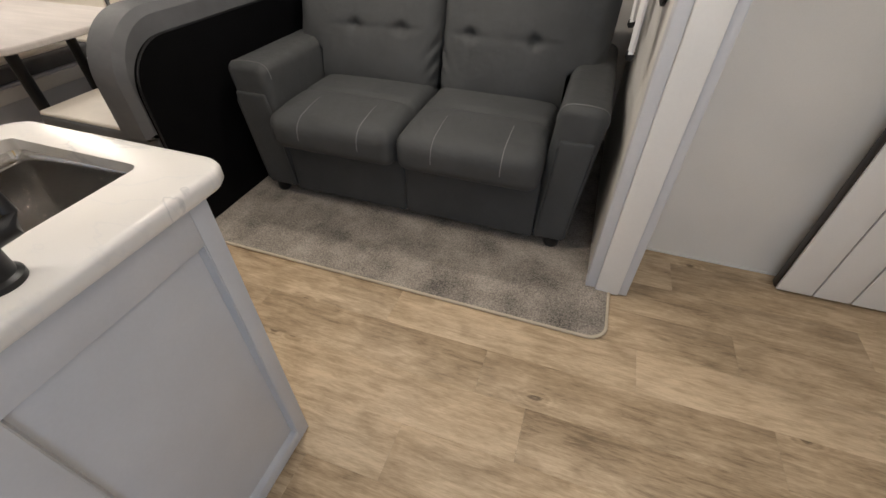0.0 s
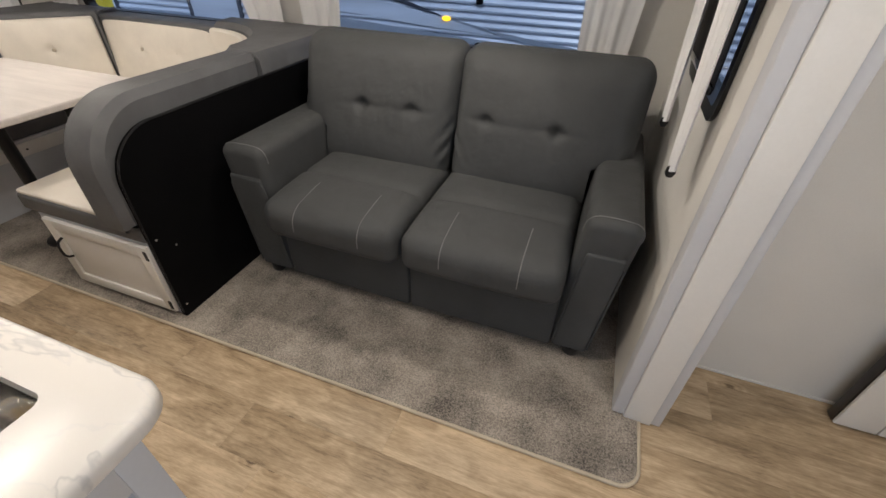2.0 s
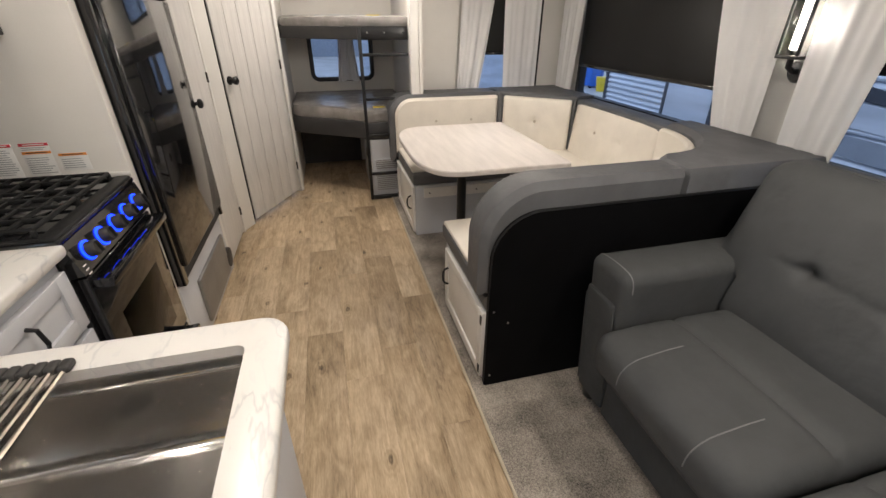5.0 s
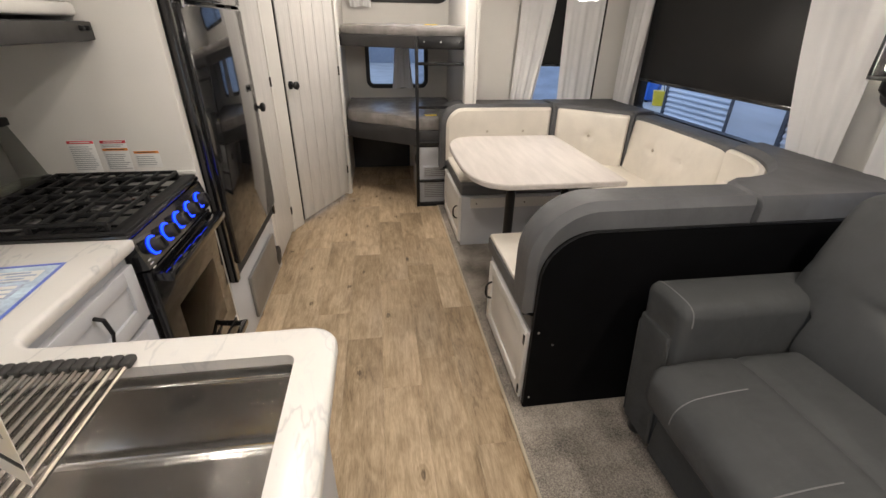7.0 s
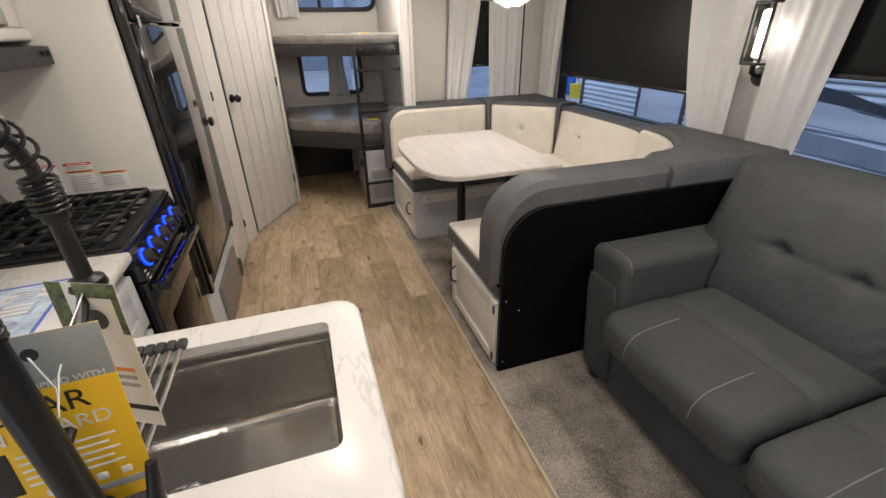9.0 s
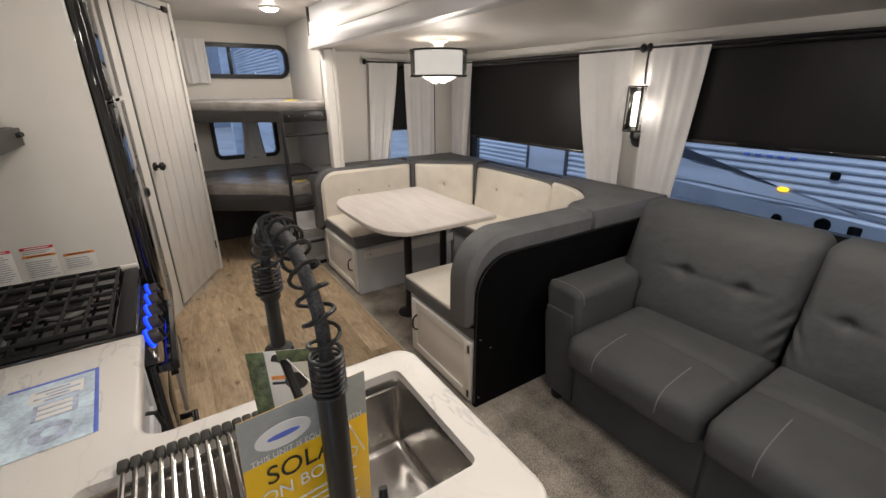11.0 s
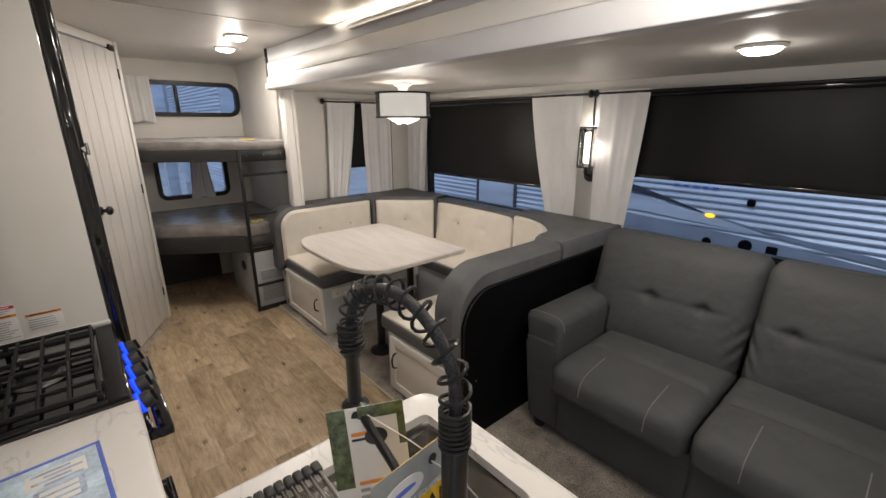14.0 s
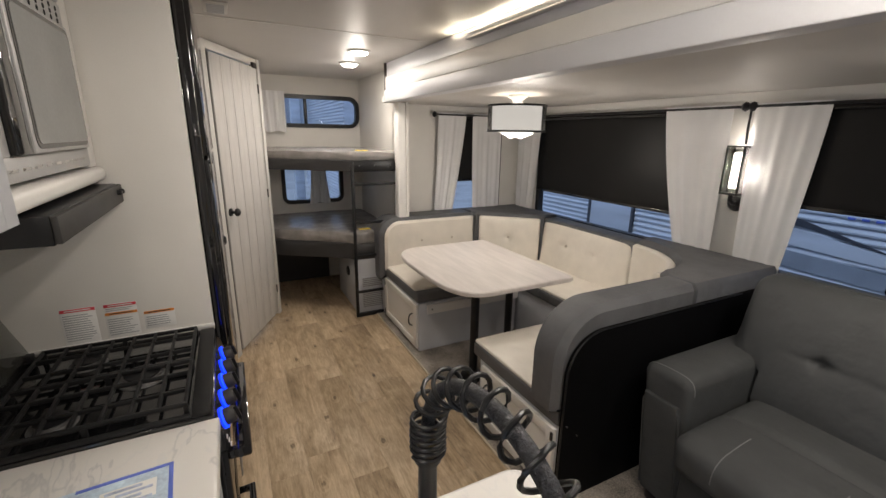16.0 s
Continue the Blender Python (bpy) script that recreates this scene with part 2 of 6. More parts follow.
M = {
    "planks": plank_material(),
    "marble": marble_material(),
    "seam": material("floor_seam", (0.17, 0.125, 0.08), 0.8),
    "carpet": material("grey_carpet", (0.25, 0.218, 0.187), 0.95, spread=0.40, scale=6, bump=1.0, fine=200, sheen=0.15, grit=1.1),
    "edging": material("carpet_binding", (0.50, 0.43, 0.33), 0.9, bump=0.6, fine=500),
    "wall": material("white_wall_panel", (0.70, 0.675, 0.635), 0.5, spread=0.025, scale=3, bump=0.15, fine=260),
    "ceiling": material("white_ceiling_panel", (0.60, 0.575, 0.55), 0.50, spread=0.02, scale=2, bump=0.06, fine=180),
    "trim": material("white_satin_trim", (0.74, 0.72, 0.69), 0.4, spread=0.02, scale=4),
    "greytrim": material("pale_grey_trim", (0.56, 0.56, 0.58), 0.42, spread=0.02, scale=4),
    "cabinet": material("pale_grey_cabinet", (0.51, 0.52, 0.55), 0.45, spread=0.025, scale=5, bump=0.08, fine=150),
    "whitewood": material("whitewashed_board", (0.63, 0.61, 0.59), 0.5, spread=0.05, scale=9, bump=0.12, fine=60, stretch=(6, 6, 0.5)),
    "leather": material("charcoal_leatherette", (0.060, 0.062, 0.063), 0.60, spread=0.05, scale=9, bump=0.5, fine=420, gloss=0.16, fold=0.010),
    "welt": material("grey_stitching", (0.15, 0.15, 0.15), 0.75),
    "cream": material("cream_leatherette", (0.74, 0.69, 0.615), 0.5, spread=0.03, scale=8, bump=0.25, fine=380, fold=0.008),
    "creambutton": material("cream_button", (0.50, 0.44, 0.36), 0.5, spread=0.03),
    "greycloth": material("dark_grey_vinyl", (0.112, 0.113, 0.118), 0.58, spread=0.08, scale=8, bump=0.4, fine=420, gloss=0.3, fold=0.008),
    "blackpanel": material("black_laminate", (0.0040, 0.0040, 0.0045), 0.6, spread=0.1, scale=8, gloss=0.06),
    "black": material("black_satin_metal", (0.010, 0.010, 0.011), 0.36, spread=0.1, scale=20, gloss=0.4),
    "blackgloss": material("black_gloss", (0.008, 0.008, 0.009), 0.07, spread=0.1, scale=10, coat=0.5),
    "castiron": material("cast_iron", (0.011, 0.011, 0.0115), 0.5, spread=0.15, scale=30, bump=0.5, fine=300, gloss=0.3),
    "steel": material("brushed_steel", (0.66, 0.64, 0.62), 0.17, 1.0, spread=0.05, scale=5, bump=0.025, fine=60, stretch=(1.5, 1.5, 30)),
    "chrome": material("chrome", (0.75, 0.75, 0.75), 0.08, 1.0, spread=0.02),
    "lightsteel": material("light_grey_steel", (0.46, 0.455, 0.45), 0.42, 0.3, spread=0.04, scale=10),
    "mwglass": material("grey_oven_glass", (0.24, 0.245, 0.24), 0.12, spread=0.06, scale=4),
    "greysteel": material("grey_steel", (0.26, 0.255, 0.25), 0.4, 0.6, spread=0.05, scale=10),
    "darkplastic": material("dark_grey_plastic", (0.040, 0.038, 0.037), 0.5, spread=0.08, scale=20, gloss=0.35),
    "tabletop": material("whitewashed_table_laminate", (0.61, 0.565, 0.535), 0.42, spread=0.05, scale=5, bump=0.1, fine=70, stretch=(0.7, 5, 1)),
    "curtain": material("white_sheer_cloth", (0.86, 0.85, 0.85), 0.9, spread=0.02, scale=6, bump=0.5, fine=500, sheen=0.2),
    "shade": material("black_roller_shade", (0.0070, 0.0067, 0.0067), 0.42, spread=0.25, scale=2, bump=0.3, fine=500, gloss=0.25, stretch=(2, 2, 0.6)),
    "mattress": material("plastic_wrapped_mattress", (0.27, 0.252, 0.243), 0.27, spread=0.11, scale=8, bump=1.0, fine=22, fold=0.012),
    "bunkrail": material("charcoal_board", (0.035, 0.034, 0.035), 0.5, spread=0.08, scale=10),
    "pane": glassy("window_glass", (0.93, 0.96, 1.0)),
    "smoke": glassy("smoked_glass", (0.16, 0.16, 0.17)),
    "lidglass": glassy("clear_grey_lid_glass", (0.52, 0.53, 0.52)),
    "lightsmoke": glassy("grey_lantern_glass", (0.22, 0.22, 0.22)),
    "led": glowing("lit_led_lens", (1.0, 0.93, 0.83), 34),
    "bulb": glowing("lit_bulb", (1.0, 0.92, 0.80), 30),
    "lampcloth": glowing("lit_lamp_cloth", (1.0, 0.94, 0.86), 1.9),
    "bluelight": glowing("blue_led_ring", (0.004, 0.035, 1.0), 4.0),
    "amber": glowing("amber_marker_lens", (1.0, 0.55, 0.02), 2.0),
    "paper": material("white_paper", (0.78, 0.77, 0.75), 0.6, spread=0.02),
    "red": material("red_print", (0.65, 0.05, 0.07), 0.6),
    "orange": material("orange_print", (0.80, 0.28, 0.05), 0.6),
    "ink": material("grey_print", (0.35, 0.35, 0.36), 0.6),
    "blackink": material("black_print", (0.02, 0.02, 0.02), 0.5),
    "yellow": material("yellow_card", (0.85, 0.52, 0.02), 0.4, spread=0.02),
    "greycard": material("grey_card", (0.33, 0.35, 0.34), 0.4, spread=0.08),
    "foliage": material("forest_photo_print", (0.10, 0.13, 0.06), 0.4, spread=0.45, scale=60, fine=300),
    "bluepaper": material("blue_photo_print", (0.52, 0.63, 0.83), 0.3, spread=0.22, scale=14),
    "bluedeep": material("deep_blue_print", (0.12, 0.18, 0.62), 0.35, spread=0.1, scale=14),
    "leafgrey": material("grey_blue_photo_print", (0.42, 0.48, 0.62), 0.35, spread=0.2, scale=40),
    "siding": material("pale_trailer_siding", (0.56, 0.60, 0.67), 0.25, spread=0.08, scale=2, stretch=(0.3, 1, 4)),
    "sidingdark": material("dark_trailer_graphic", (0.05, 0.055, 0.07), 0.35),
    "sidinggrey": material("grey_trailer_graphic", (0.28, 0.31, 0.36), 0.35),
    "concrete": material("hall_concrete", (0.42, 0.43, 0.44), 0.45, spread=0.12, scale=1.2, bump=0.2, fine=40),
    "brightblue": material("blue_bin_plastic", (0.02, 0.13, 0.55), 0.4),
    "brightyellow": material("yellow_plastic", (0.75, 0.55, 0.03), 0.4),
    "bronze": material("dark_bronze_metal", (0.05, 0.042, 0.038), 0.4, 0.6, spread=0.1, scale=20),
}

cloth_tree = M["curtain"].node_tree
cloth_out = cloth_tree.nodes["Material Output"]
cloth_through, cloth_mix = cloth_tree.nodes.new("ShaderNodeBsdfTranslucent"), cloth_tree.nodes.new("ShaderNodeMixShader")
cloth_through.inputs[0].default_value = (0.85, 0.84, 0.83, 1)
cloth_mix.inputs[0].default_value = 0.2
cloth_tree.links.new(cloth_tree.nodes["Principled BSDF"].outputs[0], cloth_mix.inputs[1])
cloth_tree.links.new(cloth_through.outputs[0], cloth_mix.inputs[2])
cloth_tree.links.new(cloth_mix.outputs[0], cloth_out.inputs[0])

# ---- mesh helpers ----


def rbox(bm, lo, hi, r=0.004, k=1, m=1, shape=None):
    """A box with rounded edges of radius r, k steps to an edge and m to the flat; shape moves its points."""
    lo, hi = Vector(lo), Vector(hi)
    c, h = (lo + hi) / 2, (hi - lo) / 2
    r = min(r, min(h) * 0.98)
    axes = []
    for i in range(3):
        a = [-h[i] + r * (1 - math.cos(math.pi / 2 * j / (k + 0.0))) for j in range(k)] if k > 1 else [-h[i]]
        inner = [(-h[i] + r) + (2 * (h[i] - r)) * j / m for j in range(m + 1)]
        axes.append(a + inner + [-v for v in reversed(a)])
    made = {}

    def vert(p):
        key = tuple(round(v, 6) for v in p)
        if key not in made:
            q = Vector([max(-(h[i] - r), min(h[i] - r, p[i])) for i in range(3)])
            d = Vector(p) - q
            out = q + d.normalized() * r if d.length > 1e-9 else q
            if shape:
                out = shape(out, h)
            made[key] = bm.verts.new(c + out)
        return made[key]

    for i in range(3):
        u, v = (i + 1) % 3, (i + 2) % 3
        for s in (-1, 1):
            for a in range(len(axes[u]) - 1):
                for b in range(len(axes[v]) - 1):
                    quad = []
                    for ua, vb in ((a, b), (a + 1, b), (a + 1, b + 1), (a, b + 1)):
                        p = [0, 0, 0]
                        p[i], p[u], p[v] = s * h[i], axes[u][ua], axes[v][vb]
                        quad.append(vert(p))
                    if s < 0:
                        quad.reverse()
                    quad = list(dict.fromkeys(quad))
                    if len(quad) > 2:
                        try:
                            bm.faces.new(quad)
                        except ValueError:
                            pass
    return bm


def surface_line(lo, hi, r, shape, points):
    """Points of a box's faces, carried to its rounded and shaped surface."""
    lo, hi = Vector(lo), Vector(hi)
    c, h = (lo + hi) / 2, (hi - lo) / 2
    out = []
    for p in points:
        p = Vector(p)
        q = Vector([max(-(h[i] - r), min(h[i] - r, p[i])) for i in range(3)])
        d = p - q
        out.append(c + shape(q + d.normalized() * r if d.length > 1e-9 else q, h))
    return out


def box(lo, hi, r=0.004, k=1, m=1, shape=None):
    return rbox(bmesh.new(), lo, hi, r, k, m, shape)


def boxes(*items, r=0.004):
    bm = bmesh.new()
    for lo, hi in items:
        rbox(bm, lo, hi, r)
    return bm


def tube(bm, points, radius, sides=10, closed=False):
    """A round bar along points; radius is a number or one for each point."""
    pts = [Vector(p) for p in points]
    n = len(pts)
    rads = radius if isinstance(radius, (list, tuple)) else [radius] * n
    up = Vector((0.123, 0.31, 0.94)).normalized()
    rings = []
    for i, p in enumerate(pts):
        d = (pts[(i + 1) % n] - pts[i - 1]) if closed else (pts[min(i + 1, n - 1)] - pts[max(i - 1, 0)])
        d.normalize()
        side = d.cross(up)
        if side.length < 0.05:
            side = d.cross(Vector((1, 0, 0)))
        side.normalize()
        other = d.cross(side)
        up = other.cross(d) if False else up
        rings.append([bm.verts.new(p + (side * math.cos(2 * math.pi * j / sides) + other * math.sin(2 * math.pi * j / sides)) * rads[i]) for j in range(sides)])
    for i in range(n if closed else n - 1):
        a, b = rings[i], rings[(i + 1) % n]
        for j in range(sides):
            bm.faces.new((a[j], a[(j + 1) % sides], b[(j + 1) % sides], b[j]))
    if not closed:
        bm.faces.new(list(reversed(rings[0])))
        bm.faces.new(rings[-1])
    return bm


def lathe(bm, profile, centre=(0, 0, 0), axis="z", sides=24):
    """A turned body from (radius, height) pairs."""
    c = Vector(centre)
    rings = []
    for rad, hgt in profile:
        ring = []
        for j in range(sides):
            a = 2 * math.pi * j / sides
            p = (rad * math.cos(a), rad * math.sin(a), hgt)
            p = {"z": p, "y": (p[0], p[2], p[1]), "x": (p[2], p[0], p[1])}[axis]
            ring.append(bm.verts.new(c + Vector(p)))
        rings.append(ring)
    for a, b in zip(rings, rings[1:]):
        for j in range(sides):
            bm.faces.new((a[j], a[(j + 1) % sides], b[(j + 1) % sides], b[j]))
    bm.faces.new(list(reversed(rings[0])))
    bm.faces.new(rings[-1])
    return bm


def prism(bm, outline, z0, z1, r=0.0):
    """An upright solid on a plan outline, its top and bottom edges eased by r."""
    levels = [(z0, -r), (z0 + r, 0), (z1 - r, 0), (z1, -r)] if r else [(z0, 0), (z1, 0)]
    pts = [Vector((p[0], p[1])) for p in outline]
    n = len(pts)
    rings = []
    for z, o in levels:
        ring = []
        for i, p in enumerate(pts):
            d = (pts[(i + 1) % n] - pts[i - 1]).normalized()
            ring.append(bm.verts.new((p.x + d.y * o, p.y - d.x * o, z)))
        rings.append(ring)
    for a, b in zip(rings, rings[1:]):
        for j in range(n):
            bm.faces.new((a[j], a[(j + 1) % n], b[(j + 1) % n], b[j]))
    bm.faces.new(list(reversed(rings[0])))
    bm.faces.new(rings[-1])
    return bm


def rounded(x0, y0, x1, y1, radii, seg=8):
    """Plan outline of a rectangle, counter-clockwise, with a radius for each corner (x0y0, x1y0, x1y1, x0y1)."""
    out = []
    for (cx, cy, sx, sy, a0), r in zip(((x0, y0, 1, 1, 180), (x1, y0, -1, 1, 270), (x1, y1, -1, -1, 0), (x0, y1, 1, -1, 90)), radii):
        for j in range(seg + 1):
            a = radians(a0 + 90 * j / seg)
            out.append((cx + sx * r + r * math.cos(a), cy + sy * r + r * math.sin(a)))
    return out


def mesh_of(name, bm, mat, smooth=True):
    me = bpy.data.meshes.new(name)
    bmesh.ops.recalc_face_normals(bm, faces=bm.faces)
    bm.to_mesh(me)
    bm.free()
    if smooth:
        me.polygons.foreach_set("use_smooth", [True] * len(me.polygons))
        me.set_sharp_from_angle(angle=radians(42))
    me.materials.append(mat)
    return me


def part(name, bm, mat, parent, label=""):
    ob = new(name, mesh_of(name, bm, mat))
    ob.parent = parent
    if label:
        ob["label"] = label
    return ob


def thing(name, label, category, at=(0, 0, 0), group="", kind=""):
    ob = new(name)
    ob.location = at
    ob.empty_display_size = 0.05
    return tagged(ob, label, category, group, kind)


def solid(name, bm, mat, label, category, group="", kind=""):
    return tagged(new(name, mesh_of(name, bm, mat)), label, category, group, kind)


def structure(name, bm, mat, label, category):
    return solid(name, bm, mat, label, category, kind="structure")


def words(name, text, size, m, mat, parent, align="LEFT", thick=0.0002):
    """Flat lettering as a mesh part, its baseline along the pose's x."""
    cu = bpy.data.curves.new(name, "FONT")
    cu.body, cu.size, cu.align_x, cu.extrude = text, size, align, thick
    tmp = bpy.data.objects.new(name, cu)
    scene.collection.objects.link(tmp)
    me = bpy.data.meshes.new_from_object(tmp.evaluated_get(bpy.context.evaluated_depsgraph_get()))
    bpy.data.objects.remove(tmp)
    me.materials.clear()
    me.materials.append(mat)
    ob = new(name, me)
    ob.parent = parent
    ob.matrix_local = m
    return ob

# ---- structure ----


def wall(name, axis, pos, thick, a0, a1, z0, z1, mat, label, holes=()):
    """A wall of constant x or y from pos to pos + thick, its openings cut right through."""
    us = sorted({a0, a1, *[h[i] for h in holes for i in (0, 1)]})
    zs = sorted({z0, z1, *[h[i] for h in holes for i in (2, 3)]})
    bm = bmesh.new()
    lo, hi = min(pos, pos + thick), max(pos, pos + thick)
    for ua, ub in zip(us, us[1:]):
        for za, zb in zip(zs, zs[1:]):
            if any(h[0] <= ua and ub <= h[1] and h[2] <= za and zb <= h[3] for h in holes):
                continue
            p, q = ((lo, ua, za), (hi, ub, zb)) if axis == "x" else ((ua, lo, za), (ub, hi, zb))
            bmesh.ops.create_cube(bm, size=1, matrix=Matrix.LocRotScale([(a + b) / 2 for a, b in zip(p, q)], None, [b - a for a, b in zip(p, q)]))
    return structure(name, bm, mat, label, "wall")


XMAX = 2.6
W1 = (-2.96, -1.40, 0.86, 1.75)     # long window behind the dinette
W2 = (-0.95, 0.56, 0.86, 1.76)      # long window behind the sofa
W3 = (1.30, 1.92, 0.86, 1.76)       # window in the far end wall
W4 = (1.06, 1.66, 1.00, 1.76)       # window in the near end wall
BT = (-0.12, 0.775, 1.665, 1.945)    # top bunk window
BL = (-0.035, 0.568, 0.875, 1.30)     # lower bunk window

floor = structure("floor", box((REAR, GALLEY, -0.06), (XMAX, BACK, -0.004), 0.001), M["seam"], "oak-look vinyl plank floor", "floor")
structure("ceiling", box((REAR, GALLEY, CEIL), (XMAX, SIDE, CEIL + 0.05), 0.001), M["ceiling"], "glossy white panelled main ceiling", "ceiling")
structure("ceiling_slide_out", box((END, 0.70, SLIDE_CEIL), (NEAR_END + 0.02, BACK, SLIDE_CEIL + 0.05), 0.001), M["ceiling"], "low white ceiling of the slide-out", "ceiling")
ENTRY = (0.95, 1.60, 0.02, 1.90)    # entry doorway, open to the hall
wall("wall_galley", "y", GALLEY, -0.05, REAR, XMAX, 0, CEIL, M["wall"], "plain white wall behind the kitchen units", [ENTRY])
wall("wall_front", "x", XMAX, 0.05, GALLEY, SIDE, 0, CEIL, M["wall"], "plain white wall closing the front")
wall("wall_side", "y", SIDE, 0.05, 1.03, XMAX, 0, CEIL, M["wall"], "plain white side wall beside the slide-out")
wall("wall_slide_back", "y", BACK, 0.05, END - 0.05, NEAR_END + 0.05, -0.05, SLIDE_CEIL + 0.05, M["wall"], "white slide-out wall with two long windows", [W1, W2])
wall("wall_slide_far", "x", END, -0.05, 0.80, BACK, 0, SLIDE_CEIL + 0.05, M["wall"], "white slide-out end wall by the bunks", [W3])
wall("wall_slide_near", "x", NEAR_END, 0.05, 0.80, BACK, 0, SLIDE_CEIL + 0.05, M["wall"], "cream-white slide-out end wall by the sofa", [W4])
wall("wall_rear", "x", REAR, -0.05, -0.30, 0.86, 0, CEIL, M["wall"], "white rear wall with two bunk windows", [BT, BL])
wall("wall_bunk_side", "y", 0.80, 0.05, REAR, -3.15, 0, CEIL, M["wall"], "white partition beside the bunks")
wall("wall_bunk_inner", "y", -0.25, -0.05, REAR, -3.56, 0, CEIL, M["wall"], "white partition between bunks and bathroom")

# carpet of the slide-out, with a bound edge and a rounded corner
structure("carpet", prism(bmesh.new(), rounded(END + 0.002, 0.541, 1.062, 2.155, (0.01, 0.065, 0.002, 0.002)), 0.001, 0.012, 0.003), M["carpet"], "grey cut-pile carpet on the slide-out floor", "carpet")
edge = [(END + 0.01, 0.537), (0.995, 0.537)] + [(0.995 + 0.071 * math.sin(radians(a)), 0.608 - 0.071 * math.cos(radians(a))) for a in range(10, 91, 10)] + [(1.066, 0.788)]
structure("carpet_binding", tube(bmesh.new(), [(x, y, 0.007) for x, y in edge], 0.0065, 8), M["edging"], "beige binding round the carpet edge", "trim")

# header of the slide-out: three stacked boards
for lo, hi, mat, lab in (((-3.13, 0.672, 2.035), (NEAR_END + 0.16, 0.74, CEIL - 0.001), "greytrim", "pale grey upper header board"),
                         ((-3.13, 0.660, 1.937), (NEAR_END + 0.16, 0.74, 2.033), "trim", "white middle header board"),
                         ((-3.13, 0.650, 1.842), (NEAR_END + 0.16, 0.74, 1.935), "greytrim", "pale grey lower header board")):
    structure("trim_header", box(lo, hi, 0.006, 2), M[mat], lab + " over the slide-out", "trim")
structure("trim_header_end", box((-3.145, 0.655, 1.842), (-3.132, 0.745, CEIL - 0.001), 0.004), M["bronze"], "dark end cap of the slide-out header", "trim")
# near jamb post of the slide-out and the far one
for x0, x1, y0, mat, lab in ((NEAR_END - 0.004, 1.012, 0.796, "greytrim", "pale grey inner strip"), (1.012, 1.104, 0.788, "trim", "white satin face"), (1.104, 1.136, 0.796, "greytrim", "pale grey outer strip")):
    structure("trim_post", box((x0, y0, 0.013 if x1 < 1.05 else 0.004), (x1, 0.855, 1.842), 0.005, 2), M[mat], lab + " of the slide-out jamb", "trim")
structure("trim_return", box((1.074, 0.858, 0.001), (1.134, SIDE - 0.001, CEIL - 0.002), 0.003), M["greytrim"], "grey return behind the slide-out jamb", "trim")
structure("trim_post_far", box((-3.148, 0.735, 0.001), (-3.05, 0.80, 1.840), 0.006, 2), M["trim"], "white jamb strip beside the bunks", "trim")
structure("trim_post_far_inner", box((END + 0.001, 0.802, 0.013), (-3.05, 0.83, 1.846), 0.004), M["wall"], "white inner jamb of the slide-out", "trim")
structure("baseboard", box((1.14, SIDE - 0.008, 0.001), (XMAX, SIDE - 0.001, 0.012), 0.002), M["trim"], "thin white strip along the wall foot", "baseboard")

# ---- windows ----


def window(name, axis, pos, inward, a0, a1, z0, z1, label, mullions=(), radius=0.05):
    """Black frame with rounded corners, mullions and panes in a wall opening; inward is the way into the room."""
    top = thing(name, label, "window", kind="structure")

    def put(bm):
        for v in bm.verts:
            u, w, d = v.co
            v.co = (pos + d * inward, u, w) if axis == "x" else (u, pos + d * inward, w)
        return bm

    bm = bmesh.new()
    outer, inner = rounded(a0 - 0.022, z0 - 0.022, a1 + 0.022, z1 + 0.022, [radius + 0.02] * 4), rounded(a0 + 0.018, z0 + 0.018, a1 - 0.018, z1 - 0.018, [max(0.012, radius - 0.02)] * 4)
    rings = [[bm.verts.new((*p, d)) for p in o] for o, d in ((outer, 0.001), (outer, 0.012), (inner, 0.012), (inner, -0.05), (outer, -0.05))]
    n = len(outer)
    for a, b in zip(rings, rings[1:]):
        for j in range(n):
            bm.faces.new((a[j], a[(j + 1) % n], b[(j + 1) % n], b[j]))
    part("window_frame", put(bm), M["black"], top)
    cuts = [a0 + 0.018, *mullions, a1 - 0.018]
    for c in mullions:
        part("mullion", put(box((c - 0.014, z0 + 0.018, -0.045), (c + 0.014, z1 - 0.018, 0.008), 0.003)), M["black"], top)
    for ca, cb in zip(cuts, cuts[1:]):
        pane = part("pane", put(box((ca + 0.001, z0 + 0.015, -0.03), (cb - 0.001, z1 - 0.015, -0.026), 0.001)), M["pane"], top)
        pane.data.shade_flat()
        pane.visible_shadow = False
    return top


window("window_1", "y", BACK, -1, *W1, "long black-framed window behind the dinette")
window("window_2", "y", BACK, -1, *W2, "long black-framed window behind the sofa")
window("window_3", "x", END, 1, *W3, "black-framed window in the far end wall")
window("window_4", "x", NEAR_END, -1, *W4, "black-framed window in the near end wall")
window("window_5", "x", REAR, 1, *BT, "narrow black-framed sliding window over the top bunk", (0.235,), 0.09)
window("window_6", "x", REAR, 1, *BL, "black-framed sliding window beside the lower bunk", (0.30,), 0.06)


